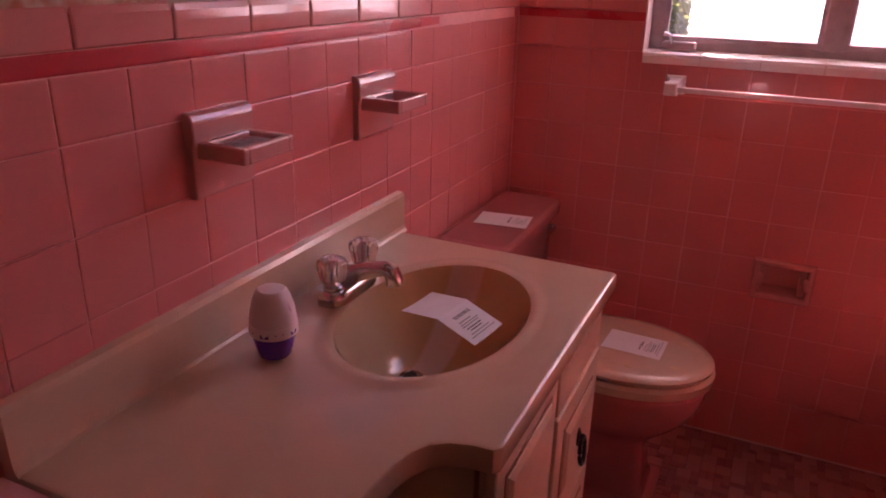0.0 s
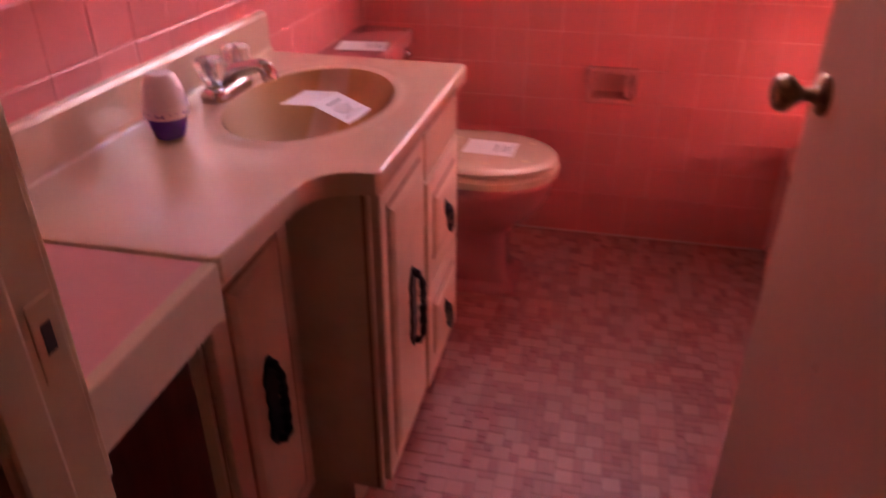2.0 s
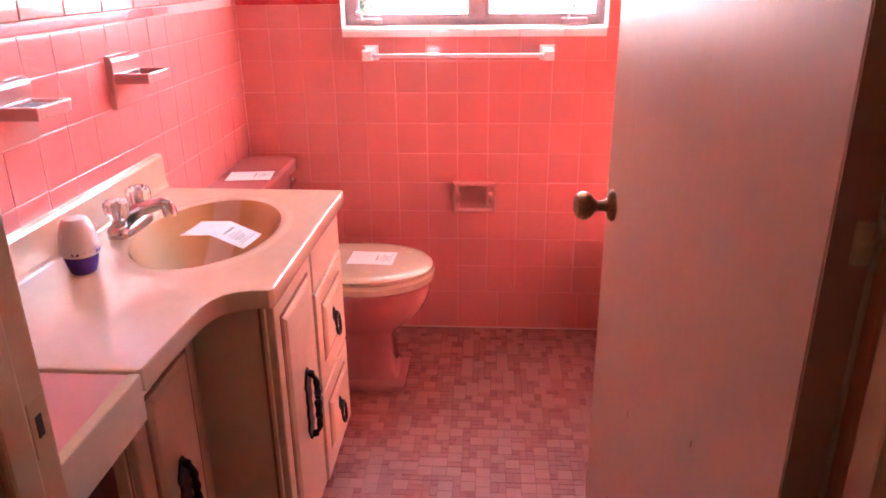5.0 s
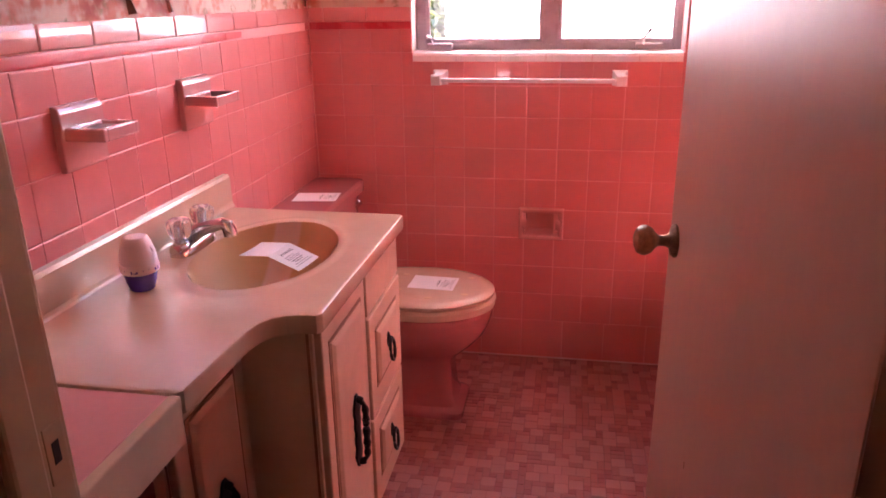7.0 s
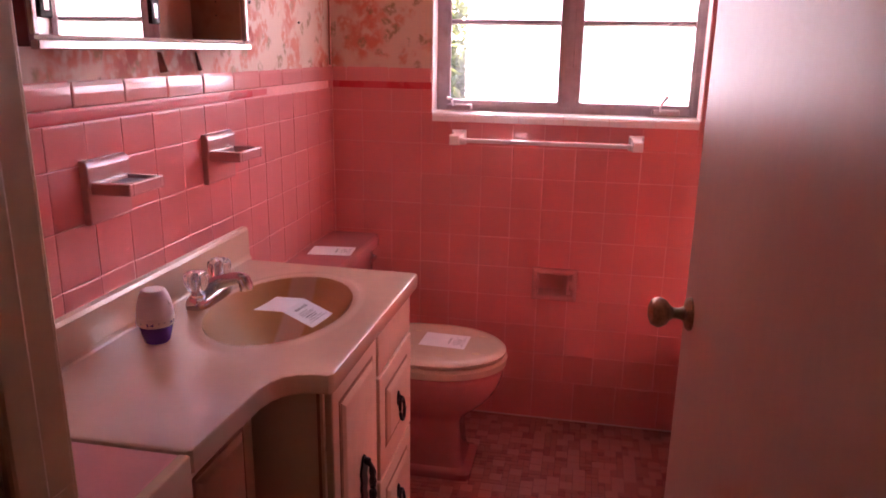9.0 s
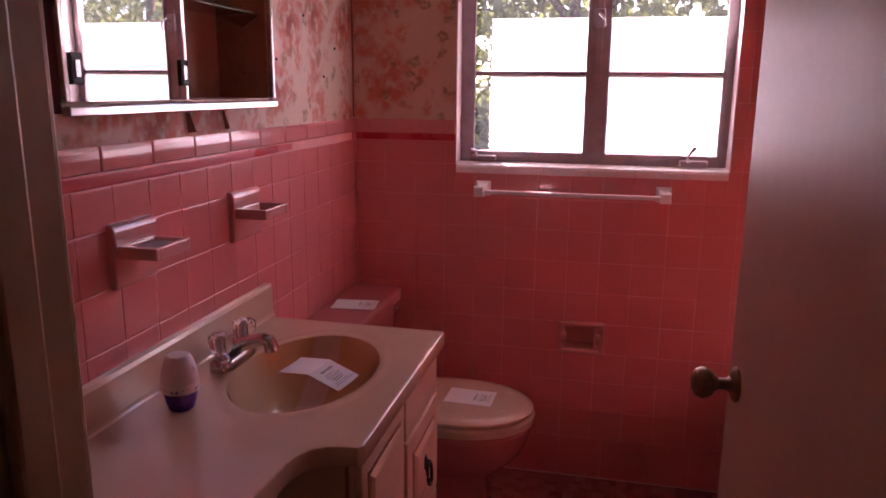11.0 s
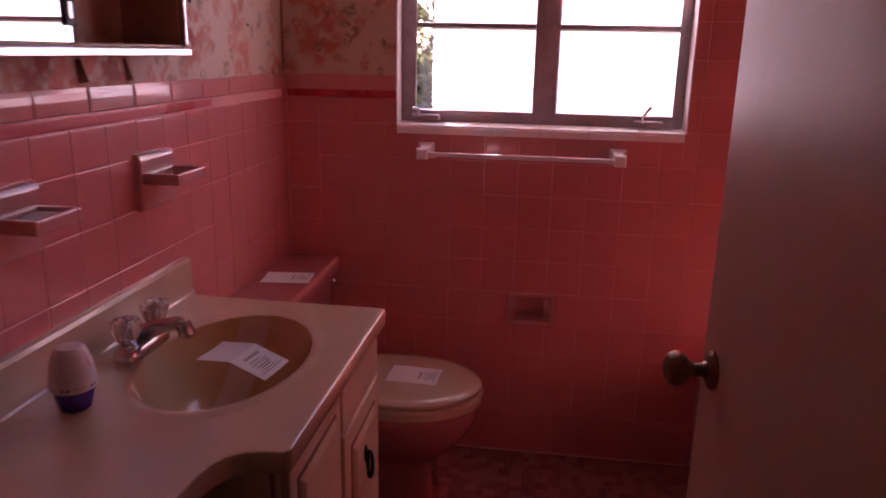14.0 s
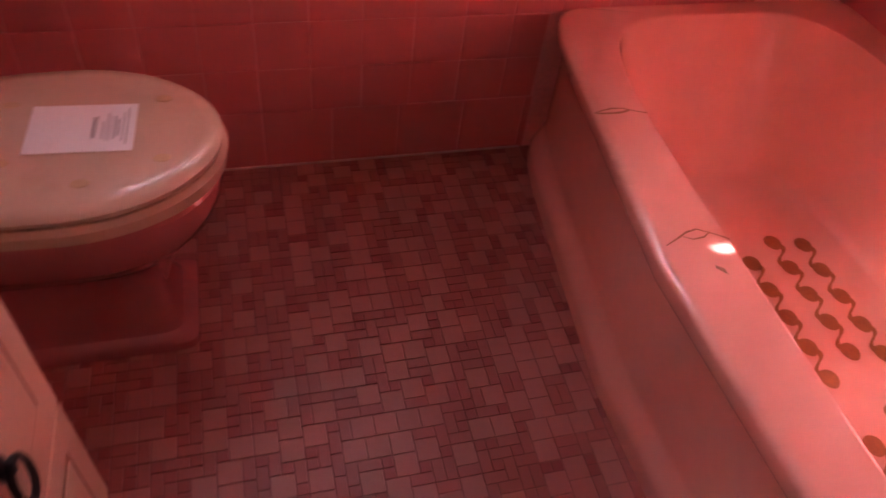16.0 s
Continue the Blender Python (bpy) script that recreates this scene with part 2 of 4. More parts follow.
M_MIRROR = surface("mirror_silver", (0.86, 0.86, 0.87), 0.02, metal=1.0, var=0.01, bump=0.0)
M_MIRROR.node_tree.nodes["Principled BSDF"].inputs["Roughness"].default_value = 0.01
for link in list(M_MIRROR.node_tree.links):
    if link.to_socket.name == "Roughness":
        M_MIRROR.node_tree.links.remove(link)
M_CABINET_IN = surface("tan_cabinet_enamel", (0.46, 0.23, 0.14), 0.4, var=0.1, scale=9, fine=70, bump=0.04, dirt=(0.25, 0.07, 0.03), dirt_amount=0.6, dirt_scale=16)
M_CABINET_SIDE = surface("maroon_enamel", (0.17, 0.05, 0.05), 0.35, var=0.12, bump=0.03)
M_LEAF = surface("leaf_green", (0.12, 0.14, 0.06), 0.5, var=0.5, scale=1.5, fine=9, bump=0.0, pieces=0.6)
lt = M_LEAF.node_tree
ltr, lmx = lt.nodes.new("ShaderNodeBsdfTranslucent"), lt.nodes.new("ShaderNodeMixShader")
ltr.inputs[0].default_value = (0.20, 0.24, 0.07, 1)
lmx.inputs[0].default_value = 0.45
lt.links.new(lt.nodes["Principled BSDF"].outputs[0], lmx.inputs[1])
lt.links.new(ltr.outputs[0], lmx.inputs[2])
lt.links.new(lmx.outputs[0], lt.nodes["Material Output"].inputs[0])
M_BARK = surface("bark", (0.10, 0.07, 0.05), 0.9, var=0.3, scale=12, fine=60, bump=0.6)
M_GRASS = surface("lawn", (0.09, 0.12, 0.04), 0.9, var=0.4, scale=1.2, fine=30, bump=0.4)
M_SIDING = surface("outer_siding", (0.55, 0.48, 0.42), 0.7, var=0.08, bump=0.1)


# ---------------------------------------------------------------- mesh helpers
def part(name, bm, material, parent=None, label="", smooth=False):
    me = bpy.data.meshes.new(name)
    if isinstance(bm, tuple):
        me.from_pydata(bm[0], [], bm[1])
    else:
        bm.normal_update()
        bm.to_mesh(me)
        bm.free()
    me.materials.append(material)
    if smooth:
        for f in me.polygons:
            f.use_smooth = True
        me.set_sharp_from_angle(angle=radians(38))
    me.update()
    ob = new(name, me)
    if parent:
        ob.parent = parent
    if label:
        tagged(ob, label)
    return ob


def thing(name, label, category, group="", kind="", at=(0, 0, 0)):
    e = new(name)
    e.location = at
    e.empty_display_size = 0.05
    return tagged(e, label, category, group, kind)


def boxes(*bs, bevel=0.0, seg=2):
    """One bmesh of boxes (x0, x1, y0, y1, z0, z1), bevelled."""
    bm = bmesh.new()
    for x0, x1, y0, y1, z0, z1 in bs:
        bmesh.ops.create_cube(bm, size=1, matrix=Matrix.Translation(((x0 + x1) / 2, (y0 + y1) / 2, (z0 + z1) / 2)) @ Matrix.Diagonal((abs(x1 - x0), abs(y1 - y0), abs(z1 - z0), 1)))
    if bevel:
        bmesh.ops.bevel(bm, geom=bm.edges[:], offset=bevel, segments=seg, profile=0.5, affect='EDGES', clamp_overlap=True)
    return bm


def loft(rings, cap0=True, cap1=True, closed=True):
    bm = bmesh.new()
    vs = [[bm.verts.new(p) for p in r] for r in rings]
    n = len(vs[0])
    for a, b in zip(vs, vs[1:]):
        for i in range(n if closed else n - 1):
            bm.faces.new((a[i], a[(i + 1) % n], b[(i + 1) % n], b[i]))
    if cap0:
        bm.faces.new(vs[0][::-1])
    if cap1:
        bm.faces.new(vs[-1])
    bmesh.ops.recalc_face_normals(bm, faces=bm.faces[:])
    return bm


def turned(profile, n=24, m=None, squash=1.0):
    """A turned body about z from (radius, height) pairs."""
    rings = [[Vector((r * math.cos(2 * math.pi * i / n), squash * r * math.sin(2 * math.pi * i / n), z)) for i in range(n)] for r, z in profile]
    bm = loft(rings)
    if m:
        bmesh.ops.transform(bm, matrix=m, verts=bm.verts[:])
    return bm


def tube(points, radius, n=10, closed=False):
    pts = [Vector(p) for p in points]
    rings = []
    k = len(pts)
    for i, p in enumerate(pts):
        a = pts[(i - 1) % k] if closed or i else p
        b = pts[(i + 1) % k] if closed or i < k - 1 else p
        q = (b - a).normalized().to_track_quat('Z', 'Y')
        r = radius[i] if isinstance(radius, (list, tuple)) else radius
        rings.append([p + q @ Vector((r * math.cos(2 * math.pi * j / n), r * math.sin(2 * math.pi * j / n), 0)) for j in range(n)])
    if closed:
        rings.append(rings[0])
        return loft(rings, False, False)
    return loft(rings)


def sup(cx, cy, a, b, z, e=2.0, n=48):
    """A superellipse ring."""
    out = []
    for i in range(n):
        t = 2 * math.pi * i / n
        c, s = math.cos(t), math.sin(t)
        out.append(Vector((cx + a * math.copysign(abs(c) ** (2 / e), c), cy + b * math.copysign(abs(s) ** (2 / e), s), z)))
    return out


P = 0.1095          # tile and joint
BASE = 0.155        # top of the base course
CAP = 1.295         # top of the wainscot
DOOR_Y = -2.055     # room face of the door wall
HALL_Y = -2.175     # hall face of the door wall
RIGHT = 2.14        # wall beyond the tub
CEIL = 2.44

# ---------------------------------------------------------------- structure
floor = tagged(part("floor", boxes((-0.2, RIGHT + 0.2, DOOR_Y - 0.06, 0.2, -0.12, -0.0025)), M_FLOORGROUT), "grouted floor of small pink mosaic tiles", "floor", kind="structure")
hall_floor = tagged(part("hall_floor", boxes((-1.2, RIGHT + 0.2, -4.2, DOOR_Y - 0.06, -0.12, -0.004)), M_CARPET), "dull brown hall carpet", "floor", kind="structure")
tagged(part("ceiling", boxes((-0.2, RIGHT + 0.2, HALL_Y, 0.2, CEIL, CEIL + 0.12)), M_CEIL), "plain painted bathroom ceiling", "ceiling", kind="structure")
tagged(part("ceiling_hall", boxes((-1.2, RIGHT + 0.2, -4.2, HALL_Y, CEIL, CEIL + 0.12)), M_CEIL), "plain painted hall ceiling", "ceiling", kind="structure")
# never in view, added to stop sun leaking into the rooms
tagged(part("roof", boxes((-1.5, RIGHT + 0.5, -4.5, 0.5, CEIL + 0.12, CEIL + 0.3)), M_SIDING), "unseen roof slab that shuts out the sun", "roof", kind="structure")

WX0, WX1, WZ0, WZ1 = 0.368, 1.272, 1.141, 2.10     # window opening
wall_north = tagged(part("wall_north", boxes((-0.2, WX0 - 0.004, 0.0016, 0.125, -0.1, CEIL), (WX1 + 0.004, RIGHT + 0.2, 0.0016, 0.125, -0.1, CEIL),
                                             (WX0 - 0.004, 0.770, 0.0016, 0.125, -0.1, WZ0 - 0.006), (0.872, WX1 + 0.004, 0.0016, 0.125, -0.1, WZ0 - 0.006), (0.770, 0.872, 0.0016, 0.125, -0.1, 0.489),
                                             (0.770, 0.872, 0.0016, 0.125, 0.586, WZ0 - 0.006), (0.770, 0.872, 0.060, 0.125, 0.489, 0.586), (WX0 - 0.004, WX1 + 0.004, 0.0016, 0.125, WZ1, CEIL)), M_GROUT),
                    "window wall with a pink tiled wainscot", "wall", kind="structure")
CABY0, CABY1, CABZ0, CABZ1 = -1.515, -0.768, 1.352, 2.00   # mirror cabinet niche
wall_west = tagged(part("wall_west", boxes((-0.16, -0.0016, HALL_Y, CABY0 + 0.01, -0.1, CEIL), (-0.16, -0.0016, CABY1 - 0.01, 0.0016, -0.1, CEIL),
                                           (-0.16, -0.0016, CABY0 + 0.01, CABY1 - 0.01, -0.1, CABZ0 + 0.01), (-0.16, -0.0016, CABY0 + 0.01, CABY1 - 0.01, CABZ1 - 0.01, CEIL),
                                           (-0.16, -0.10, CABY0 + 0.01, CABY1 - 0.01, CABZ0 + 0.01, CABZ1 - 0.01)), M_GROUT),
                   "vanity wall with a pink tiled wainscot", "wall", kind="structure")
tagged(part("wall_east", boxes((RIGHT, RIGHT + 0.2, HALL_Y, 0.004, -0.1, CEIL)), M_TILE), "pink wall beyond the bathtub", "wall", kind="structure")
JX0, JX1, DOORTOP = 0.484, 1.176, 2.04
wall_south = tagged(part("wall_south", boxes((-0.004, JX0 - 0.02, HALL_Y, DOOR_Y, -0.1, CEIL), (JX1 + 0.02, RIGHT, HALL_Y, DOOR_Y, -0.1, CEIL),
                                             (JX0 - 0.02, JX1 + 0.02, HALL_Y, DOOR_Y, DOORTOP + 0.02, CEIL)), M_HALL), "door wall between bathroom and hall", "wall", kind="structure")
tagged(part("wall_tub_end", boxes((1.42, RIGHT, DOOR_Y, -1.54, -0.1, CEIL)), M_HALL), "plain wall at the foot of the tub", "wall", kind="structure")
# Unseen opening added between the last four boxes: lets sun in to brighten the jambs.
tagged(part("wall_hall", boxes((-1.4, -1.2, -4.4, -2.0, -0.1, CEIL), (RIGHT + 0.2, RIGHT + 0.4, -4.4, HALL_Y, -0.1, CEIL), (-1.2, RIGHT + 0.2, -4.4, -4.2, -0.1, CEIL),
                               (-1.2, -0.80, HALL_Y, -2.0, -0.1, CEIL), (-0.50, -0.16, HALL_Y, -2.0, -0.1, CEIL), (-0.80, -0.50, HALL_Y, -2.0, -0.1, 1.3), (-0.80, -0.50, HALL_Y, -2.0, 1.75, CEIL)), M_HALL), "plain hall walls with an added opening for sun", "wall", kind="structure")
# wallpaper above the wainscot
for sheet in ((-0.004, 0.0, DOOR_Y, CABY0 + 0.01, CAP - 0.01, CEIL), (-0.004, 0.0, CABY1 - 0.01, -0.035, CAP - 0.01, CEIL), (-0.004, 0.0, CABY0 + 0.01, CABY1 - 0.01, CAP - 0.01, CABZ0 + 0.01), (-0.004, 0.0, CABY0 + 0.01, CABY1 - 0.01, CABZ1 - 0.01, CEIL)):
    part("wallpaper", boxes(sheet), M_PAPER_WALL, wall_west, "faded floral wallpaper in salmon and rust")
for sheet in ((-0.004, WX0 - 0.004, 0.0, 0.004, CAP - 0.01, CEIL), (WX0 - 0.004, RIGHT, 0.0, 0.004, WZ1, CEIL), (WX1 + 0.004, RIGHT, 0.0, 0.004, 1.74, WZ1)):
    part("wallpaper", boxes(sheet), M_PAPER_WALL, wall_north, "faded floral wallpaper in salmon and rust")
# lifted paper seam in the corner
tagged(part("wallpaper_seam", tube([(0.006, -0.038, 1.297), (0.009, -0.045, 1.5), (0.006, -0.041, 1.7), (0.01, -0.05, 1.95), (0.006, -0.045, 2.3)], 0.0035, 6), M_GLAZE), "curled dark seam of loose wallpaper", "wallpaper", kind="structure")


# ---------------------------------------------------------------- window
window = tagged(new("window_1"), "steel casement window with three rows of panes", "window", kind="structure")
FY0, FY1 = 0.078, 0.112
Z_ROWS = (1.182, 1.450, 1.776, 2.07)
part("window_frame", boxes((WX0, 0.412, FY0, FY1, WZ0 + 0.004, WZ1), (1.246, WX1, FY0, FY1, WZ0 + 0.004, WZ1), (0.412, 1.246, FY0, FY1, WZ0 + 0.004, Z_ROWS[0]), (0.412, 1.246, FY0, FY1, Z_ROWS[3], WZ1),
                           bevel=0.003), M_WINFRAME, window)
part("mullion", boxes((0.806, 0.865, FY0 - 0.006, FY1, Z_ROWS[0] - 0.02, Z_ROWS[3]), (0.822, 0.848, FY0 - 0.012, FY0 - 0.005, 1.30, Z_ROWS[3]), bevel=0.004), M_WINFRAME, window)
for z in Z_ROWS[1:3]:
    for x0, x1 in ((0.413, 0.805), (0.866, 1.245)):
        part("glazing_bar", boxes((x0, x1, 0.084, 0.106, z - 0.008, z + 0.008), bevel=0.003), M_WINFRAME, window)
for z0, z1 in zip(Z_ROWS, Z_ROWS[1:]):
    for x0, x1 in ((0.413, 0.805), (0.866, 1.245)):
        pane = part("pane", boxes((x0, x1, 0.0935, 0.0965, z0, z1)), M_PANE, window)
        pane.visible_shadow = False
# privacy film stuck on the lower glass, torn along its edges
def film(x0, x1, z0, z1, seed):
    r = random.Random(seed)
    n = 60
    left = [(x0 + 0.006 * noise.noise(Vector((i * 0.35, seed, 0))) + r.uniform(-0.002, 0.002), z0 + (z1 - z0) * i / n) for i in range(n + 1)]
    return ([(x, 0.0990, z) for x, z in left] + [(x1, 0.0990, z) for _, z in left], [(i, i + 1, n + 2 + i, n + 1 + i) for i in range(n)])


for x0, x1, z0, z1, sd in ((0.468, 0.803, 1.184, 1.441, 1), (0.472, 0.803, 1.459, 1.634, 2), (0.872, 1.243, 1.184, 1.441, 3), (0.870, 1.243, 1.459, 1.634, 4)):
    part("privacy_film", film(x0, x1, z0, z1, sd), M_FILM, window, "white privacy film with torn edges")
# inner lip of each sash
for x0, x1 in ((0.405, 0.810), (0.861, 1.251)):
    part("sash_lip", boxes((x0, x0 + 0.013, FY0 - 0.008, FY0 + 0.002, Z_ROWS[0] - 0.012, Z_ROWS[3]), (x1 - 0.013, x1, FY0 - 0.008, FY0 + 0.002, Z_ROWS[0] - 0.012, Z_ROWS[3]),
                           (x0, x1, FY0 - 0.008, FY0 + 0.002, Z_ROWS[0] - 0.014, Z_ROWS[0]), bevel=0.002), M_WINFRAME, window)
latch = part("latch", boxes((0.818, 0.852, FY0 - 0.022, FY0 - 0.011, 1.60, 1.66), bevel=0.003), M_WINFRAME, window, "worn steel latch")
part("latch_handle", tube([(0.835, FY0 - 0.022, 1.635), (0.835, FY0 - 0.045, 1.64), (0.85, FY0 - 0.055, 1.625), (0.853, FY0 - 0.05, 1.60)], 0.005), M_CHROME, latch)
for x, s in ((0.455, -1), (1.165, 1)):
    op = part("crank_operator", boxes((x - 0.045, x + 0.045, FY0 - 0.04, FY0 - 0.006, WZ0 + 0.008, WZ0 + 0.028), bevel=0.005), M_WINFRAME, window, "steel casement crank operator")
    part("crank_handle", tube([(x - 0.02, FY0 - 0.04, WZ0 + 0.025), (x - 0.022, FY0 - 0.055, WZ0 + 0.045), (x + s * 0.02 - 0.02, FY0 - 0.06, WZ0 + (0.075 if s > 0 else 0.05))], [0.005, 0.005, 0.007]), M_CHROME, op)
# reveals and sill, their daylight put into the pale colour
part("reveal", boxes((WX0 - 0.004, WX0, 0.0, FY0, WZ0, WZ1), (WX1, WX1 + 0.004, 0.0, FY0, WZ0, WZ1), (WX0, WX1, 0.0, FY0, WZ1 - 0.004, WZ1)), M_REVEAL, window, "reveal whitened by painted-in daylight")
for i in range(6):
    x0 = WX0 + 0.153 * i
    x1 = min(x0 + 0.1515, WX1)
    part("sill_tile", loft([[Vector((x, y, z)) for y, z in ((FY0, WZ0 - 0.006), (FY0, WZ0 + 0.004), (0.012, WZ0 + 0.001), (0.003, WZ0 - 0.003), (-0.001, WZ0 - 0.012), (-0.001, WZ0 - 0.03), (0.0035, WZ0 - 0.03))] for x in (x0, x1)]), M_REVEAL, window)


# ---------------------------------------------------------------- outdoors
ground = tagged(part("ground", boxes((-300, 300, -300, 500, -0.6, -0.5)), M_GRASS), "rough sunny lawn", "ground", kind="structure")

def tree(x, y, height, spread, leaves, seed, low=0.25):
    rnd = random.Random(seed)
    t = thing("tree", "leafy green tree in the yard" if height > 3 else "green shrub close outside the window", "tree" if height > 3 else "shrub", group="trees and shrubs outside", at=(x, y, -0.5))
    bm = tube([(0, 0, 0), (0.05, 0, height * 0.3), (-0.04, 0.05, height * 0.6), (0.03, 0, height * 0.92)], [height * 0.03, height * 0.022, height * 0.014, height * 0.004], 8)
    tips = []
    for i in range(9):
        a, z = rnd.uniform(0, 6.28), height * rnd.uniform(low, 0.85)
        r = spread * rnd.uniform(0.5, 0.95)
        tip = (r * math.cos(a), r * math.sin(a), z + height * rnd.uniform(0.05, 0.2))
        limb = tube([(0, 0, z * 0.85), (tip[0] * 0.5, tip[1] * 0.5, z + 0.05 * height), tip], [height * 0.012, height * 0.008, height * 0.003], 6)
        me = bpy.data.meshes.new("limb")
        limb.to_mesh(me)
        limb.free()
        bm.from_mesh(me)
        bpy.data.meshes.remove(me)
        tips += [tip, (tip[0] * 0.6, tip[1] * 0.6, tip[2] - 0.05 * height), (tip[0] * 0.3, tip[1] * 0.3, tip[2] + 0.05 * height)]
    part("trunk", bm, M_BARK, t)
    verts, faces = [], []
    for i in range(leaves):
        c = Vector(rnd.choice(tips)) + Vector((rnd.gauss(0, spread * 0.2), rnd.gauss(0, spread * 0.2), rnd.gauss(0, height * 0.07)))
        s = rnd.uniform(0.05, 0.11)
        q = Euler((rnd.uniform(-1.2, 1.2), rnd.uniform(-1.2, 1.2), rnd.uniform(0, 6.28)))
        k = len(verts)
        for dx, dy, dz in ((-s, 0, 0), (0, -s * 0.45, s * 0.12), (s, 0, 0), (0, s * 0.45, s * 0.12)):
            v = Vector((dx, dy, dz))
            v.rotate(q)
            verts.append(c + v)
        faces.append((k, k + 1, k + 2, k + 3))
    part("crown", (verts, faces), M_LEAF, t)


tree(-2.6, 7.6, 5.4, 2.0, 7000, 1, 0.15)
tree(0.4, 8.4, 5.6, 2.1, 8000, 2, 0.15)
tree(3.4, 7.8, 5.2, 2.0, 8000, 3, 0.15)
tree(6.6, 8.6, 5.6, 2.3, 6000, 4, 0.15)
tree(-0.35, 3.4, 1.9, 0.42, 2600, 6, 0.05)
tree(-1.4, 4.4, 2.2, 0.6, 2600, 7, 0.05)


def woods():
    """A dense far belt of foliage."""
    r = random.Random(9)
    verts, faces = [], []
    for i in range(22000):
        x, y = r.uniform(-16, 26), r.uniform(12, 16)
        top = 5.6 + 1.3 * noise.noise(Vector((x * 0.35, 0, 0))) + 0.5 * noise.noise(Vector((x * 1.3, 5, 0)))
        c = Vector((x, y, r.uniform(-0.5, top)))
        s = r.uniform(0.12, 0.26)
        q = Euler((r.uniform(-1.4, 1.4), r.uniform(-1.4, 1.4), r.uniform(0, 6.28)))
        k = len(verts)
        for v in (Vector((-s, 0, 0)), Vector((0, -s * 0.5, s * 0.15)), Vector((s, 0, 0)), Vector((0, s * 0.5, s * 0.15))):
            v.rotate(q)
            verts.append(c + v)
        faces.append((k, k + 1, k + 2, k + 3))
    return tagged(part("far_woods", (verts, faces), M_LEAF), "dense green woods beyond the yard", "woods", kind="stuff")


woods()


# ---------------------------------------------------------------- bathtub
def tub_outer(z, out=0.0, n=160):
    ring = []
    for p in sup(1.72, -0.762, 0.42, 0.758, z, 26, n):
        x = p.x
        if x < 1.72:
            x += (0.018 + 0.088 * ((p.y + 0.85) / 0.85) ** 2 - out) * (1.72 - x) / 0.42
        ring.append(Vector((x, p.y, z)))
    return ring


def tub_inner(k, z, shift=0.0, n=160):
    a, b = 0.312 + (0.215 - 0.312) * k, 0.718 + (0.50 - 0.718) * k
    return sup(1.762 + 0.03 * k, -0.77 + shift, a, b, z, 4.6 - 1.4 * k, n)


tub = thing("bathtub", "pink enamelled bathtub with a bowed front", "bathtub", at=(0, 0, 0))
rings = [tub_outer(0.0, 0.0), tub_outer(0.034, 0.0), tub_outer(0.044, -0.002), tub_outer(0.056, -0.008), tub_outer(0.070, -0.018), tub_outer(0.084, -0.026), tub_outer(0.096, -0.029), tub_outer(0.322, -0.028), tub_outer(0.329, -0.022), tub_outer(0.336, -0.006),
         tub_outer(0.350, 0.001), tub_outer(0.372, 0.003), tub_outer(0.379, 0.001), tub_outer(0.383, -0.004), tub_outer(0.385, -0.012), tub_outer(0.3855, -0.016), tub_outer(0.3857, -0.024)]
inner = [tub_inner(-0.065, 0.3863), tub_inner(-0.035, 0.3865), tub_inner(-0.015, 0.3855), tub_inner(-0.002, 0.382), tub_inner(0.008, 0.374), tub_inner(0.06, 0.345), tub_inner(0.28, 0.26), tub_inner(0.60, 0.135), tub_inner(0.76, 0.085), tub_inner(0.86, 0.064), tub_inner(1.0, 0.056), tub_inner(1.8, 0.054)]
part("tub_shell", loft(rings + inner, False, True), M_TUB, tub, smooth=True)


def decal(x, y, count):
    """A swirling anti-slip strip: round drops joined by thin curling links."""
    step, verts, faces = 0.0735, [], []
    for n in range(count):
        cy = -step * n
        k = len(verts)
        verts += [(0.0200 * math.cos(a * 0.3927) * (1.0 + 0.12 * math.sin(a * 0.3927)), cy + 0.0215 * math.sin(a * 0.3927), 0.0004) for a in range(16)]
        faces.append(tuple(range(k, k + 16)))
        if n < count - 1:
            k = len(verts)
            for i in range(9):
                u = i / 8
                w = 0.0095 - 0.0055 * math.sin(u * math.pi)
                cx = 0.011 * math.sin(u * math.pi * 2) + 0.009 * (1 - 2 * u)
                verts += [(cx - w, cy - 0.006 - (step - 0.012) * u, 0.0), (cx + w, cy - 0.006 - (step - 0.012) * u, 0.0)]
                if i:
                    j = k + 2 * i
                    faces.append((j - 2, j - 1, j + 1, j))
    ob = part("grip_decal", (verts, faces), M_DECAL, tub, "amber anti-slip swirl")
    ob.matrix_basis = pose(x, y, 0.0585)


for x, y0 in ((1.756, -0.505), (1.838, -0.456), (1.907, -0.473)):
    decal(x, y0, 5)
    decal(x, y0 - 0.435, 5)


def stain_line(pts, w, mat, parent, z):
    verts, faces = [], []
    for i, (x, y) in enumerate(pts):
        d = w * (0.5 + 0.5 * abs(math.sin(i * 2.3)))
        verts += [(x, y - d, z), (x, y + d, z)]
        if i:
            faces.append((2 * i - 2, 2 * i - 1, 2 * i + 1, 2 * i))
    return part("rust_mark", (verts, faces), mat, parent, "thin brown rust mark")


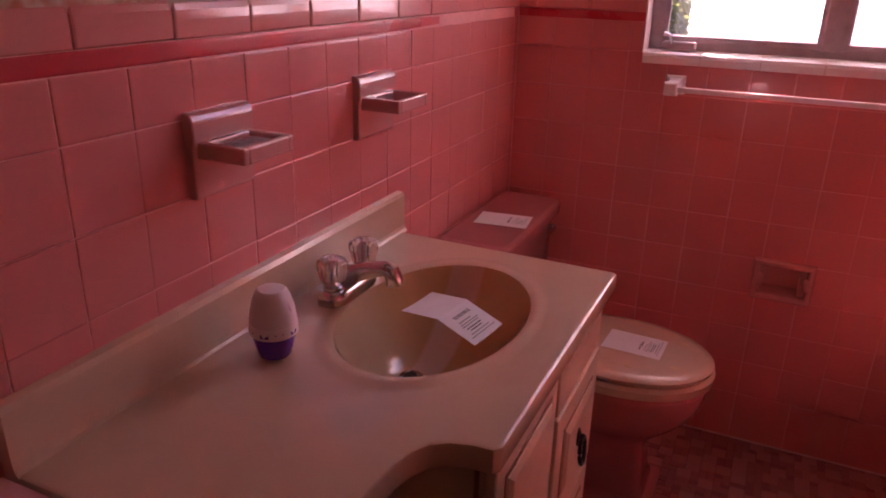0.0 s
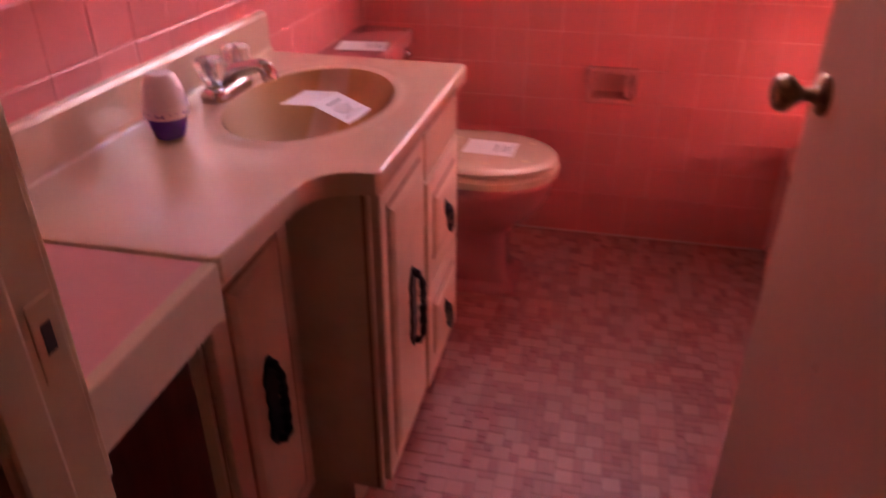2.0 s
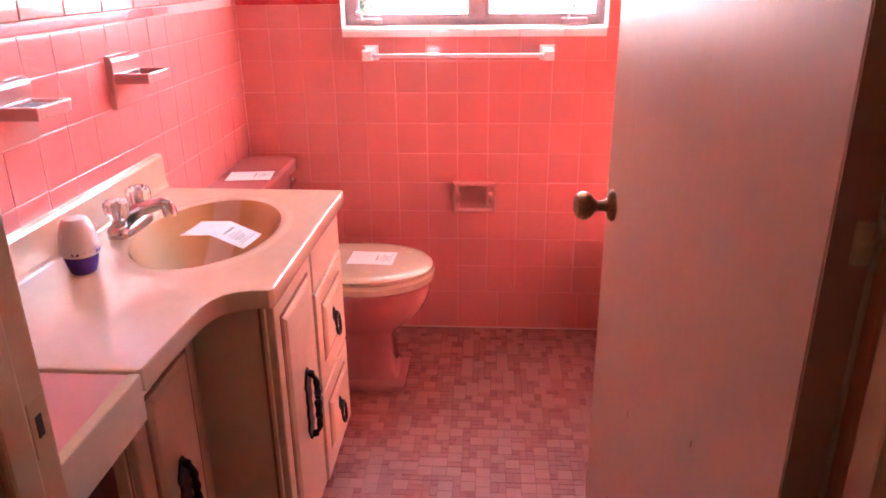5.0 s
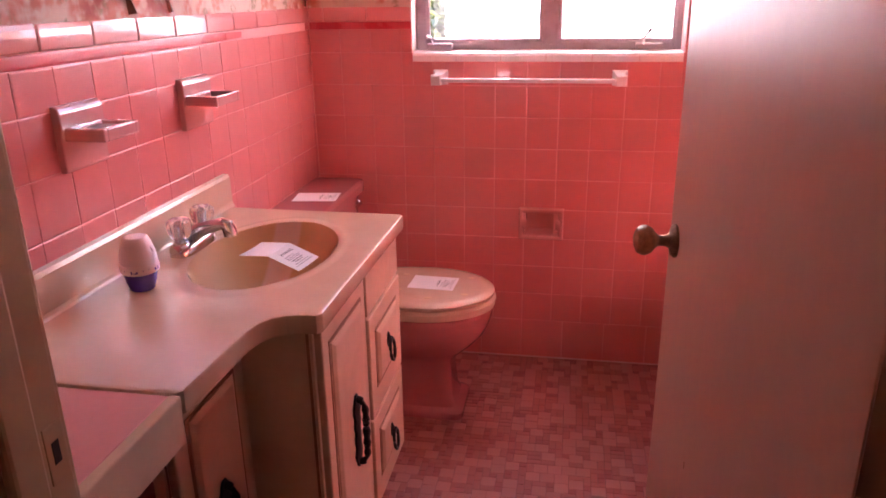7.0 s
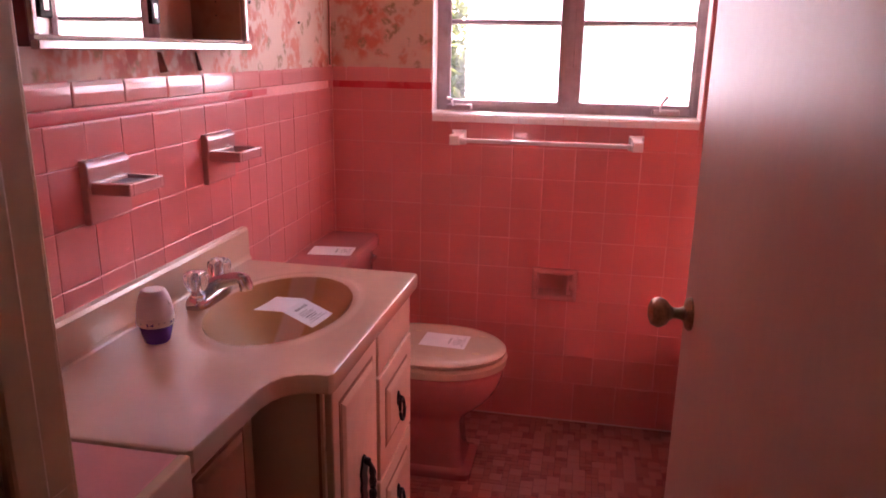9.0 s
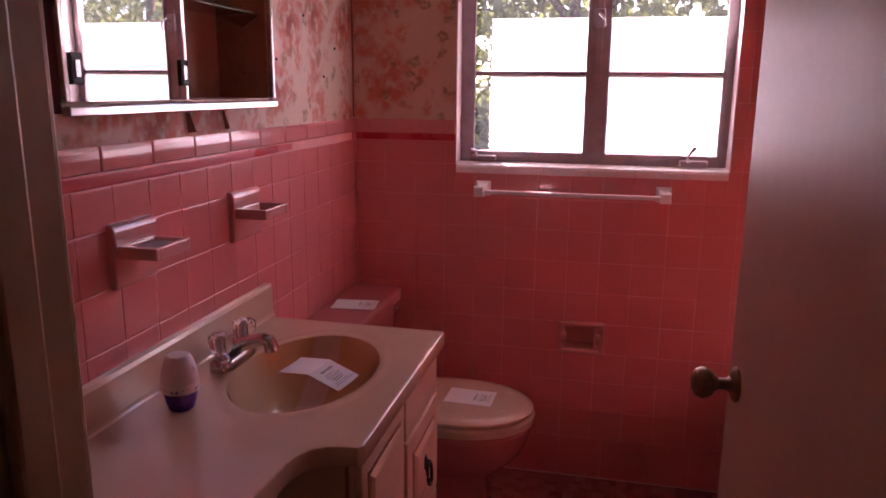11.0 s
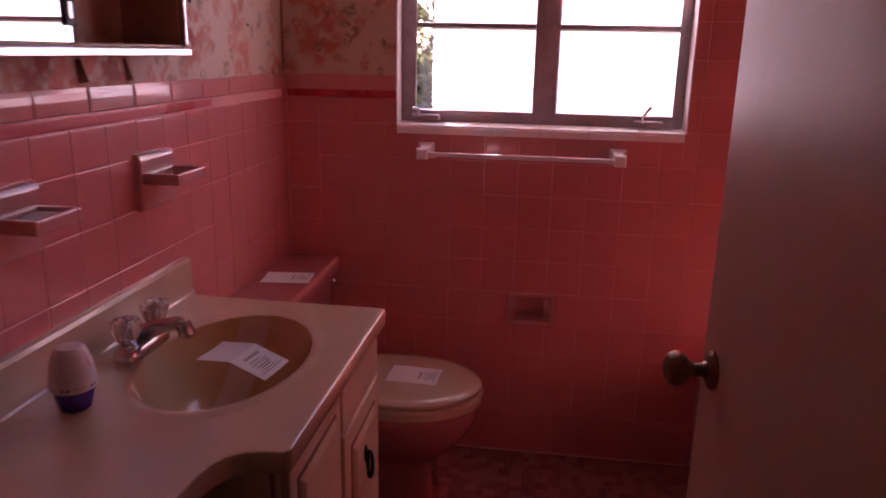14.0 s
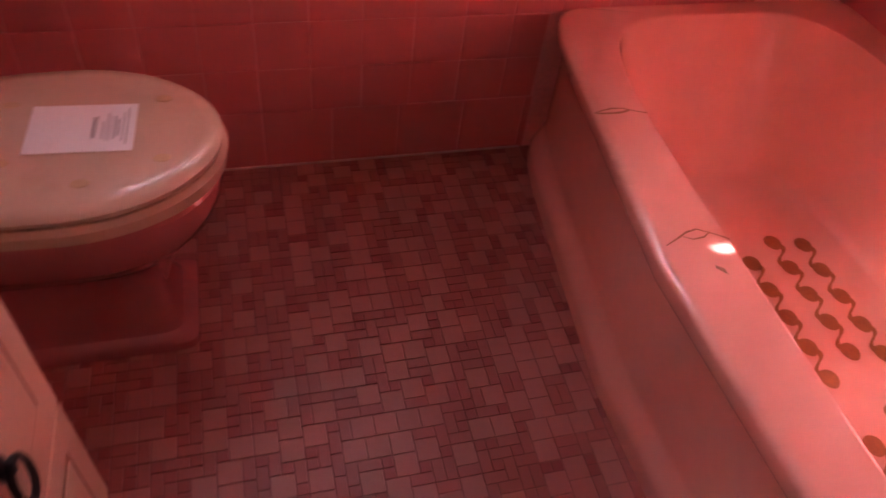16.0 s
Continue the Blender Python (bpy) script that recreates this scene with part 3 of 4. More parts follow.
stain_line([(1.350, -0.362), (1.37, -0.356), (1.39, -0.352), (1.41, -0.354), (1.435, -0.366), (1.452, -0.372)], 0.0022, M_RUST, tub, 0.3870)
stain_line([(1.352, -0.364), (1.375, -0.366), (1.40, -0.366), (1.42, -0.362)], 0.0030, M_RUST, tub, 0.3872)
stain_line([(1.340, -0.690), (1.362, -0.680), (1.385, -0.668), (1.405, -0.664), (1.43, -0.678), (1.45, -0.692)], 0.0020, M_RUST, tub, 0.3870)
stain_line([(1.375, -0.676), (1.39, -0.684), (1.41, -0.682), (1.425, -0.672)], 0.0016, M_RUST, tub, 0.3872)
stain_line([(1.398, -0.742), (1.404, -0.748), (1.411, -0.754)], 0.006, M_GLAZE, tub, 0.3872)


# ---------------------------------------------------------------- toilet
toilet = thing("toilet", "pink toilet with a closed cream lid", "toilet", at=(0, 0, 0))
CY = -0.383
part("pedestal", loft([sup(0.410, CY, 0.196, 0.106, 0.0, 12, 64), sup(0.410, CY, 0.196, 0.106, 0.020, 12, 64), sup(0.409, CY, 0.190, 0.100, 0.028, 11, 64), sup(0.405, CY, 0.176, 0.088, 0.034, 9, 64), sup(0.402, CY, 0.168, 0.082, 0.06, 8, 64), sup(0.400, CY, 0.164, 0.080, 0.16, 7, 64),
                       sup(0.400, CY, 0.165, 0.082, 0.190, 5.5, 64), sup(0.404, CY, 0.172, 0.090, 0.205, 4.2, 64), sup(0.415, CY, 0.186, 0.106, 0.222, 3.0, 64), sup(0.430, CY, 0.206, 0.130, 0.250, 2.5, 64), sup(0.444, CY, 0.224, 0.150, 0.285, 2.3, 64), sup(0.452, CY, 0.233, 0.163, 0.320, 2.2, 64),
                       sup(0.455, CY, 0.237, 0.170, 0.350, 2.2, 64), sup(0.455, CY, 0.238, 0.172, 0.368, 2.2, 64), sup(0.455, CY, 0.232, 0.168, 0.375, 2.2, 64)]), M_TOILET, toilet, smooth=True)
part("tank", loft([sup(0.088, -0.305, 0.08, 0.215, 0.36, 10, 56), sup(0.088, -0.305, 0.086, 0.228, 0.38, 9, 56), sup(0.09, -0.305, 0.088, 0.232, 0.664, 9, 56)]), M_TOILET, toilet, smooth=True)
part("tank_shelf", boxes((0.05, 0.30, CY - 0.10, CY + 0.10, 0.30, 0.384), bevel=0.02, seg=3), M_TOILET, toilet, smooth=True)
part("tank_lid", loft([sup(0.097, -0.305, 0.093, 0.243, 0.664, 14, 64), sup(0.097, -0.305, 0.097, 0.247, 0.668, 14, 64), sup(0.097, -0.305, 0.097, 0.247, 0.694, 14, 64), sup(0.097, -0.305, 0.094, 0.244, 0.702, 13, 64), sup(0.097, -0.305, 0.086, 0.236, 0.706, 12, 64)]), M_TOILET, toilet)
lever = part("flush_lever", turned([(0.0, 0), (0.011, 0), (0.011, 0.012), (0.006, 0.018), (0, 0.018)], 14, pose(0.178, -0.135, 0.635, 0, 90, 0)), M_CHROME, toilet, "small chrome flush lever")
part("lever_arm", boxes((0.192, 0.199, -0.205, -0.13, 0.628, 0.642), bevel=0.003), M_CHROME, lever)


def egg(z, g):
    """Outline of the lid and the seat: blunt at the hinge, rounded at the tip."""
    out = []
    for i in range(64):
        t = 2 * math.pi * i / 64
        c, s = math.cos(t), math.sin(t)
        w = 0.181 + g - 0.012 * (1 - c) ** 2 * 0.5
        x = 0.455 + (0.246 + g) * (c if c > 0 else -abs(c) ** 0.62 * 0.96)
        out.append(Vector((x, CY + w * s, z)))
    return out


part("seat", loft([egg(0.377, -0.006), egg(0.381, 0.001), egg(0.403, 0.004), egg(0.411, -0.004)]), M_SEAT, toilet, smooth=True)
lid = part("lid", loft([egg(0.414, -0.010), egg(0.417, -0.003), egg(0.426, -0.001), egg(0.433, -0.008), egg(0.437, -0.03), egg(0.4385, -0.08), egg(0.439, -0.14)]), M_SEAT, toilet, "cream lid with yellowed spots", smooth=True)
for x, y in ((0.396, -0.442), (0.504, -0.496), (0.612, -0.455), (0.614, -0.313), (0.394, -0.308)):
    part("worn_spot", turned([(0.0, 0.0), (0.013, 0.0), (0.012, 0.0008), (0, 0.0008)], 14, pose(x, y, 0.4385 - 0.0002) @ Matrix.Diagonal((1, 0.7, 1, 1))), M_STAIN, lid, "yellowed bumper mark")
for y in (CY - 0.08, CY + 0.08):
    part("hinge_post", boxes((0.212, 0.24, y - 0.02, y + 0.02, 0.387, 0.428), bevel=0.006), M_SEAT, toilet)


# ---------------------------------------------------------------- vanity cabinet
def raised_panel(name, x, y0, y1, z0, z1, parent, inset=0.05, sides=0.045, th=0.018, top=0.045):
    """A cabinet front with a raised field between routed brown grooves."""
    front = part(name, boxes((x - th, x, y0, y1, z0, z1), bevel=0.0035), M_CREAM, parent)
    fy0, fy1, fz0, fz1 = y0 + sides, y1 - sides, z0 + inset, z1 - top
    part("groove", boxes((x - 0.003, x + 0.0012, fy0 - 0.007, fy0 + 0.003, fz0 - 0.007, fz1 + 0.007), (x - 0.003, x + 0.0012, fy1 - 0.003, fy1 + 0.007, fz0 - 0.007, fz1 + 0.007),
                         (x - 0.003, x + 0.0012, fy0, fy1, fz0 - 0.007, fz0 + 0.003), (x - 0.003, x + 0.0012, fy0, fy1, fz1 - 0.003, fz1 + 0.007)), M_GLAZE, front, "brown glazed groove")
    w = 0.012
    rings = []
    for d, h in ((0, -0.001), (0.0015, 0.003), (w, 0.0075), (w + 0.004, 0.008)):
        rings.append([Vector((x + h, y, z)) for y, z in ((fy0 + d, fz0 + d), (fy1 - d, fz0 + d), (fy1 - d, fz1 - d), (fy0 + d, fz1 - d))])
    part("raised_field", loft(rings), M_CREAM, front)
    return front


def bail_handle(x, y, z, parent, height=0.14):
    """An ornate black backplate with an upright bail."""
    rings = []
    n = 22
    for d in (0.0, 0.003, 0.0045):
        ring = []
        for s in (1, -1):
            for i in range(n):
                u = i / (n - 1)
                u = u if s > 0 else 1 - u
                w = 0.0205 + 0.0030 * math.cos(u * math.pi * 10) + 0.002 * math.cos(u * math.pi * 2)
                w *= min(1, 6 * min(u, 1 - u) + 0.25)
                ring.append(Vector((x + d, y + s * (w - d * 0.4), z - height / 2 + height * u)))
        rings.append(ring)
    plate = part("backplate", loft(rings), M_IRON, parent, "ornate black iron backplate")
    h = height * 0.44
    arch = []
    for i in range(25):
        u = -1 + 2 * i / 24
        arch.append((x + 0.004 + 0.017 * (1 - abs(u) ** 10), y, z + h * math.copysign(abs(u) ** 0.9, u)))
    part("bail", tube(arch, [0.0055 + 0.0025 * (1 - abs(-1 + i / 12) ** 2) + 0.0014 * math.cos(i * 1.57) for i in range(25)], 8), M_IRON, plate)
    for u in (-1, 1):
        part("post", turned([(0, 0), (0.008, 0), (0.007, 0.008), (0.005, 0.014), (0, 0.015)], 12, pose(x + 0.003, y, z + u * h, 0, 90, 0)), M_IRON, plate)


def ring_pull(x, y, z, parent):
    plate = part("pull_plate", turned([(0, 0), (0.014, 0), (0.013, 0.004), (0.006, 0.008), (0.005, 0.014), (0, 0.015)], 16, pose(x, y, z, 0, 90, 0) @ Matrix.Diagonal((1.5, 0.8, 1, 1))), M_IRON, parent, "black iron pull plate")
    pts = [(x + 0.010 + 0.005 * (1 - math.cos(a)) * 0.5, y + 0.019 * math.sin(a), z - 0.026 + 0.029 * math.cos(a)) for a in [2 * math.pi * i / 22 for i in range(22)]]
    part("ring", tube(pts, 0.0042, 8, True), M_IRON, plate)


vanity = thing("vanity_cabinet", "cream vanity cabinet with brown-glazed grooves and iron pulls", "cabinet")
FX = 0.470       # front of the deep half
NX = 0.322       # front of the shallow half
part("carcass", boxes((0.005, FX - 0.019, -1.402, -0.801, 0.115, 0.61)), M_CREAM, vanity)
part("end_panel", boxes((0.005, FX - 0.019, -0.801, -0.795, 0.115, 0.765)), M_CREAM, vanity)
part("carcass", boxes((0.005, NX - 0.019, -1.69, -1.408, 0.115, 0.61)), M_CREAM, vanity)
part("side_panel", boxes((0.006, NX - 0.020, -1.6935, -1.6905, 0.115, 0.715)), M_SIDEWOOD, vanity, "bare reddish side panel")
part("toe_kick", boxes((0.005, 0.402, -1.388, -0.81, 0.0, 0.115), (0.005, 0.262, -1.68, -1.388, 0.0, 0.115)), M_CREAM, vanity)
part("end_panel", boxes((0.005, FX, -1.408, -1.402, 0.115, 0.765), bevel=0.002), M_CREAM, vanity)
part("face_frame", boxes((FX - 0.019, FX - 0.001, -1.402, -1.372, 0.115, 0.765), (FX - 0.019, FX - 0.001, -1.115, -1.092, 0.115, 0.765), (FX - 0.019, FX - 0.001, -0.815, -0.795, 0.115, 0.765),
                         (FX - 0.019, FX - 0.001, -1.372, -1.115, 0.745, 0.765), (FX - 0.019, FX - 0.001, -1.372, -1.115, 0.115, 0.135), (FX - 0.019, FX - 0.001, -1.092, -0.815, 0.115, 0.135),
                         (NX - 0.019, NX - 0.001, -1.69, -1.672, 0.115, 0.765), (NX - 0.019, NX - 0.001, -1.425, -1.408, 0.115, 0.765), (NX - 0.019, NX - 0.001, -1.672, -1.425, 0.735, 0.765)), M_CREAM, vanity)
part("stile_groove", boxes((FX - 0.002, FX + 0.0008, -1.389, -1.385, 0.13, 0.755), (FX - 0.002, FX + 0.0008, -1.098, -1.0945, 0.13, 0.755), (FX - 0.012, FX - 0.006, -1.4095, -1.4075, 0.12, 0.76), (NX - 0.002, NX + 0.0008, -1.684, -1.681, 0.13, 0.755)), M_GLAZE, vanity, "brown glazed groove")
door_a = raised_panel("door", FX + 0.014, -1.396, -1.112, 0.130, 0.752, vanity, inset=0.05, sides=0.040, top=0.045)
bail_handle(FX + 0.0235, -1.250, 0.447, door_a, 0.175)
part("false_front", boxes((FX - 0.004, FX + 0.013, -1.094, -0.797, 0.640, 0.757), bevel=0.003), M_CREAM, vanity)
for z0, z1, zr in ((0.372, 0.634, 0.524), (0.118, 0.366, 0.264)):
    dr = raised_panel("drawer", FX + 0.016, -1.094, -0.797, z0, z1, vanity, inset=0.072, sides=0.052, top=0.05)
    ring_pull(FX + 0.0225, -0.962, zr, dr)
door_b = raised_panel("door", NX + 0.014, -1.676, -1.424, 0.122, 0.738, vanity, inset=0.05, sides=0.045, top=0.045)
bail_handle(NX + 0.0235, -1.562, 0.447, door_b, 0.175)

# ---------------------------------------------------------------- vanity top with moulded bowl
TOP = 0.795
BX, BY, BA, BB = 0.262, -1.105, 0.150, 0.226
outline = [(0.0, -0.775), (0.494, -0.785), (0.502, -0.793), (0.494, -1.412), (0.486, -1.422), (0.460, -1.424), (0.432, -1.432), (0.411, -1.447), (0.398, -1.47), (0.391, -1.50), (0.388, -1.56), (0.382, -1.700), (0.374, -1.709), (0.0, -1.709)]


def outline_at(a):
    best, d = None, (math.cos(a), math.sin(a))
    for (x0, y0), (x1, y1) in zip(outline, outline[1:] + outline[:1]):
        ex, ey = x1 - x0, y1 - y0
        den = d[0] * ey - d[1] * ex
        if abs(den) < 1e-9:
            continue
        s = ((x0 - BX) * ey - (y0 - BY) * ex) / den
        u = ((x0 - BX) * d[1] - (y0 - BY) * d[0]) / den
        if s > 0 and -1e-6 <= u <= 1 + 1e-6 and (best is None or s > best):
            best = s
    return best


angles = sorted(set([round(2 * math.pi * i / 110 - math.pi, 4) for i in range(110)] + [round(math.atan2(y - BY, x - BX), 4) for x, y in outline]))


def slab_ring(z, inset):
    out = []
    for a in angles:
        s = outline_at(a) - inset
        out.append(Vector((max(BX + s * math.cos(a), 0.001), BY + s * math.sin(a), z)))
    return out


def bowl_ring(k, dz):
    out = []
    for a in angles:
        t = math.atan2(math.sin(a) / BB, math.cos(a) / BA)
        out.append(Vector((BX - (1 - min(k, 1)) * 0.055 + BA * k * math.cos(t), BY + BB * k * math.sin(t), TOP + dz)))
    return out


vtop = thing("countertop", "cream cultured marble vanity countertop with a moulded oval bowl", "countertop")
part("slab", loft([slab_ring(TOP - 0.036, 0.03), slab_ring(TOP - 0.039, 0.004), slab_ring(TOP - 0.033, 0.0), slab_ring(TOP - 0.005, 0.0), slab_ring(TOP - 0.0012, 0.0014), slab_ring(TOP, 0.005), slab_ring(TOP, 0.008), slab_ring(TOP, 0.014), bowl_ring(1.20, 0.0), bowl_ring(1.15, 0.0), bowl_ring(1.10, 0.0025), bowl_ring(1.04, 0.0025), bowl_ring(1.0, -0.001)], False, False), M_MARBLE, vtop, smooth=True)
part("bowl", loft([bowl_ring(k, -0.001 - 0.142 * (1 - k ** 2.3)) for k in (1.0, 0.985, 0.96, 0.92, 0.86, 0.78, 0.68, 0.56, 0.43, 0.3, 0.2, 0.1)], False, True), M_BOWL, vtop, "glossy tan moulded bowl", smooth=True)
part("backsplash", loft([[Vector((x, y, z)) for x, z in ((0.0, TOP - 0.002), (0.026, TOP - 0.002), (0.021, TOP + 0.004), (0.019, TOP + 0.012), (0.018, TOP + 0.078), (0.014, TOP + 0.086), (0.0, TOP + 0.087))] for y in (-1.709, -0.757)]), M_MARBLE, vtop)
drain = part("drain", turned([(0, -0.002), (0.021, -0.002), (0.023, 0.001), (0.020, 0.003), (0.014, 0.001), (0, 0.0)], 24, pose(BX - 0.049, BY, TOP - 0.1415)), M_CHROME, vtop, "chrome drain ring")
part("drain_hole", turned([(0, 0.0), (0.014, 0.0), (0.012, 0.004), (0, 0.005)], 20, pose(BX - 0.049, BY, TOP - 0.1415)), M_RUBBER, drain, "dark drain plug")

shelf = thing("side_shelf", "pink laminate shelf with a cream front edge", "shelf")
part("laminate_top", boxes((0.002, 0.366, DOOR_Y + 0.002, -1.712, 0.767, 0.792), bevel=0.002), M_LAMINATE, shelf)
part("front_edge", boxes((0.367, 0.385, DOOR_Y + 0.002, -1.712, 0.717, 0.794), bevel=0.003), M_CREAM, shelf, "cream painted front edge")
part("cleat", boxes((0.002, 0.022, DOOR_Y + 0.002, -1.716, 0.717, 0.766)), M_CREAM, shelf)

# ---------------------------------------------------------------- faucet
faucet = thing("faucet", "chrome basin faucet with two clear acrylic knobs", "faucet", at=(0.088, -1.105, TOP + 0.002))
part("base", loft([sup(0, 0, 0.026 * k, 0.079 * k2, z, 4, 40) for k, k2, z in ((1, 1, 0), (1, 1, 0.012), (0.92, 0.97, 0.020), (0.7, 0.9, 0.025))]), M_CHROME, faucet, smooth=True)
part("spout", tube([(-0.005, 0, 0.018), (0.006, 0, 0.034), (0.028, 0, 0.044), (0.055, 0, 0.053), (0.074, 0, 0.058), (0.086, 0, 0.054), (0.091, 0, 0.042), (0.092, 0, 0.031)], [0.021, 0.019, 0.0165, 0.0145, 0.014, 0.0155, 0.016, 0.0155], 16), M_CHROME, faucet, smooth=True)
for s in (-1, 1):
    part("valve_collar", turned([(0.017, 0.018), (0.017, 0.03), (0.010, 0.036), (0.009, 0.042)], 20, pose(0, s * 0.052, 0)), M_CHROME, faucet, smooth=True)
    rings = []
    for z, r, w in ((0.036, 0.012, 0), (0.039, 0.020, 0.05), (0.050, 0.0240, 0.09), (0.066, 0.0275, 0.11), (0.076, 0.0265, 0.11), (0.081, 0.020, 0.06), (0.082, 0.010, 0.0)):
        rings.append([Vector((r * (1 - w * (i % 4 == 0)) * math.cos(2 * math.pi * i / 32), s * 0.052 + r * (1 - w * (i % 4 == 0)) * math.sin(2 * math.pi * i / 32), z)) for i in range(32)])
    knob = part("acrylic_knob", loft(rings), M_CRYSTAL, faucet, "clear faceted acrylic knob")
    part("knob_core", turned([(0.0, 0.042), (0.006, 0.042), (0.006, 0.066), (0.004, 0.07), (0, 0.07)], 12, pose(0, s * 0.052, 0)), M_CHROME, knob)

# ---------------------------------------------------------------- air freshener
fresh = thing("air_freshener", "white and purple gel air freshener cone", "air freshener", at=(0.108, -1.349, TOP + 0.001))
fresh.scale = (1.08, 1.08, 1.02)
part("gel_base", turned([(0, 0), (0.020, 0), (0.023, 0.003), (0.027, 0.020), (0.0305, 0.038), (0, 0.038)], 32), M_PURPLE, fresh, "dark purple gel base", smooth=True)
part("collar", turned([(0.0308, 0.036), (0.0330, 0.038), (0.0335, 0.048), (0.0325, 0.054), (0.02, 0.054)], 32), M_WHITEPLASTIC, fresh, smooth=True)
cone = part("cone", turned([(0.0318, 0.054), (0.0322, 0.058), (0.0300, 0.076), (0.0255, 0.093), (0.0215, 0.102), (0.018, 0.105), (0, 0.1055)], 32), M_WHITEPLASTIC, fresh, "white plastic cone", smooth=True)
for a in (-150, -115, -75, -40, 0, 40):
    part("logo_mark", boxes((0.0318, 0.0331, -0.006, 0.006, 0.041 + (a % 3) * 0.002, 0.0475), bevel=0.0005, seg=1), M_PURPLE, fresh, "purple printed mark").matrix_basis = pose(0, 0, 0, 0, 0, a)
part("grip_loop", turned([(0.003, 0), (0.005, 0.002), (0.003, 0.004)], 14, pose(0.024, 0.002, 0.085, 0, 66, 0) @ Matrix.Diagonal((2.6, 1, 1, 1))), M_WHITEPLASTIC, cone)


# ---------------------------------------------------------------- paper notices
def text_mesh(body, size, name, mat, parent, m, label=""):
    c = bpy.data.curves.new(name, 'FONT')
    c.body, c.size, c.extrude = body, size, 0.0
    c.offset = size * 0.02
    tmp = bpy.data.objects.new("tmp", c)
    me = bpy.data.meshes.new_from_object(tmp)
    bpy.data.objects.remove(tmp)
    me.materials.append(mat)
    ob = new(name, me)
    ob.parent = parent
    ob.matrix_basis = m
    return tagged(ob, label)


def notice(m, length=0.165, width=0.092, fold=0.0, label="", curl=0.004):
    """A strip of paper with a heading across its outer half; fold is the angle of the crease in the middle."""
    e = thing("paper_notice", label, "paper", group="warning notices")
    e.matrix_basis = m

    def bend(u, v):
        x = (u - 0.5) * length
        z = -abs(x) * math.tan(radians(fold)) * (1.0 if x > 0 else 0.2) + curl * (2 * v - 1) ** 2 * 0.4
        return Vector((x, (v - 0.5) * width, z))
    n, k = 16, 5
    verts = [bend(i / n, j / k) for i in range(n + 1) for j in range(k + 1)]
    faces = [(i * (k + 1) + j, (i + 1) * (k + 1) + j, (i + 1) * (k + 1) + j + 1, i * (k + 1) + j + 1) for i in range(n) for j in range(k)]
    verts += [v - Vector((0, 0, 0.0005)) for v in verts]
    off = (n + 1) * (k + 1)
    faces += [tuple(reversed([q + off for q in f])) for f in faces]
    part("sheet", (verts, faces), M_PAPER, e)

    def on(u, v, size, body, mat, name):
        b = bend(u, v)
        text_mesh(body, size, name, mat, e, Matrix.Translation(b + Vector((0, 0, 0.0012))) @ pose(0, 0, 0, 0, fold, 0) @ pose(0, 0, 0, 0, 0, 90), "dark printed heading")
    on(0.64, 0.26, 0.0105, "WARNING", M_INK, "heading")
    rows = ((0.69, 0.24, 0.62, M_INKPALE), (0.73, 0.2, 0.8, M_INKPALE), (0.76, 0.2, 0.74, M_INKPALE), (0.80, 0.24, 0.72, M_INK), (0.835, 0.3, 0.66, M_INK), (0.88, 0.2, 0.8, M_INKPALE), (0.92, 0.12, 0.9, M_INKPALE))
    for u, v0, v1, mat in rows:
        b0, b1 = bend(u, v0), bend(u + 0.012, v1)
        part("text_line", ([(b0.x, b0.y, b0.z + 0.0011), (b1.x, b0.y, b1.z + 0.0011), (b1.x, b1.y, b1.z + 0.0011), (b0.x, b1.y, b0.z + 0.0011)], [(0, 1, 2, 3)]), mat, e)
    return e


notice(pose(0.272, -1.063, 0.783, 0, 0, -8), 0.150, 0.097, 20, "folded white warning notice lying in the sink bowl")
notice(pose(0.108, -0.345, 0.7085, 0, 0, 7), 0.142, 0.102, 0, "white warning notice lying on the toilet tank lid", 0.002)
notice(pose(0.499, -0.377, 0.4405, 0, 0, -3), 0.150, 0.110, 0, "white warning notice lying on the toilet lid", 0.002)


# ---------------------------------------------------------------- wall fittings
def wall_holder(y0, y1, dish, label, name):
    h = thing(name, label, "soap dish" if dish else "tumbler holder", group="ceramic wall holders")
    z0, z1 = 1.028, 1.150
    ym = (y0 + y1) / 2
    bm = loft([[Vector((x, y, z)) for x, z in ((-0.002, z0), (0.012, z0), (0.014, z0 + 0.004), (0.014, 1.10), (0.017, 1.108), (0.017, 1.138), (0.013, 1.147), (0.007, 1.150), (-0.002, 1.150))] for y in (y0, y1)])
    bmesh.ops.bevel(bm, geom=bm.edges[:], offset=0.002, segments=1, affect='EDGES')
    part("back_plate", bm, M_CERAMIC, h)
    a0, a1 = y0 + 0.008, y1 - 0.008
    th = 0.024
    part("shelf", boxes((0.012, 0.095, a0, a0 + 0.012, 1.110 - th, 1.110), (0.012, 0.095, a1 - 0.012, a1, 1.110 - th, 1.110), (0.083, 0.095, a0 + 0.011, a1 - 0.011, 1.110 - th, 1.110), (0.012, 0.024, a0 + 0.011, a1 - 0.011, 1.110 - th, 1.110),
                        (0.02, 0.09, a0 + 0.008, a1 - 0.008, 1.110 - th + (0.002 if dish else 0.001), 1.110 - (0.008 if dish else 0.018)), bevel=0.003), M_CERAMIC, h)
    if dish:
        part("soap_scum", loft([sup(0.054, ym, 0.028, 0.042, 1.1015, 3, 24), sup(0.054, ym, 0.026, 0.038, 1.1040, 3, 24), sup(0.050, ym + 0.006, 0.016, 0.024, 1.1062, 2.4, 24)]), M_SCUM, h, "dark residue in the dish")
    return h


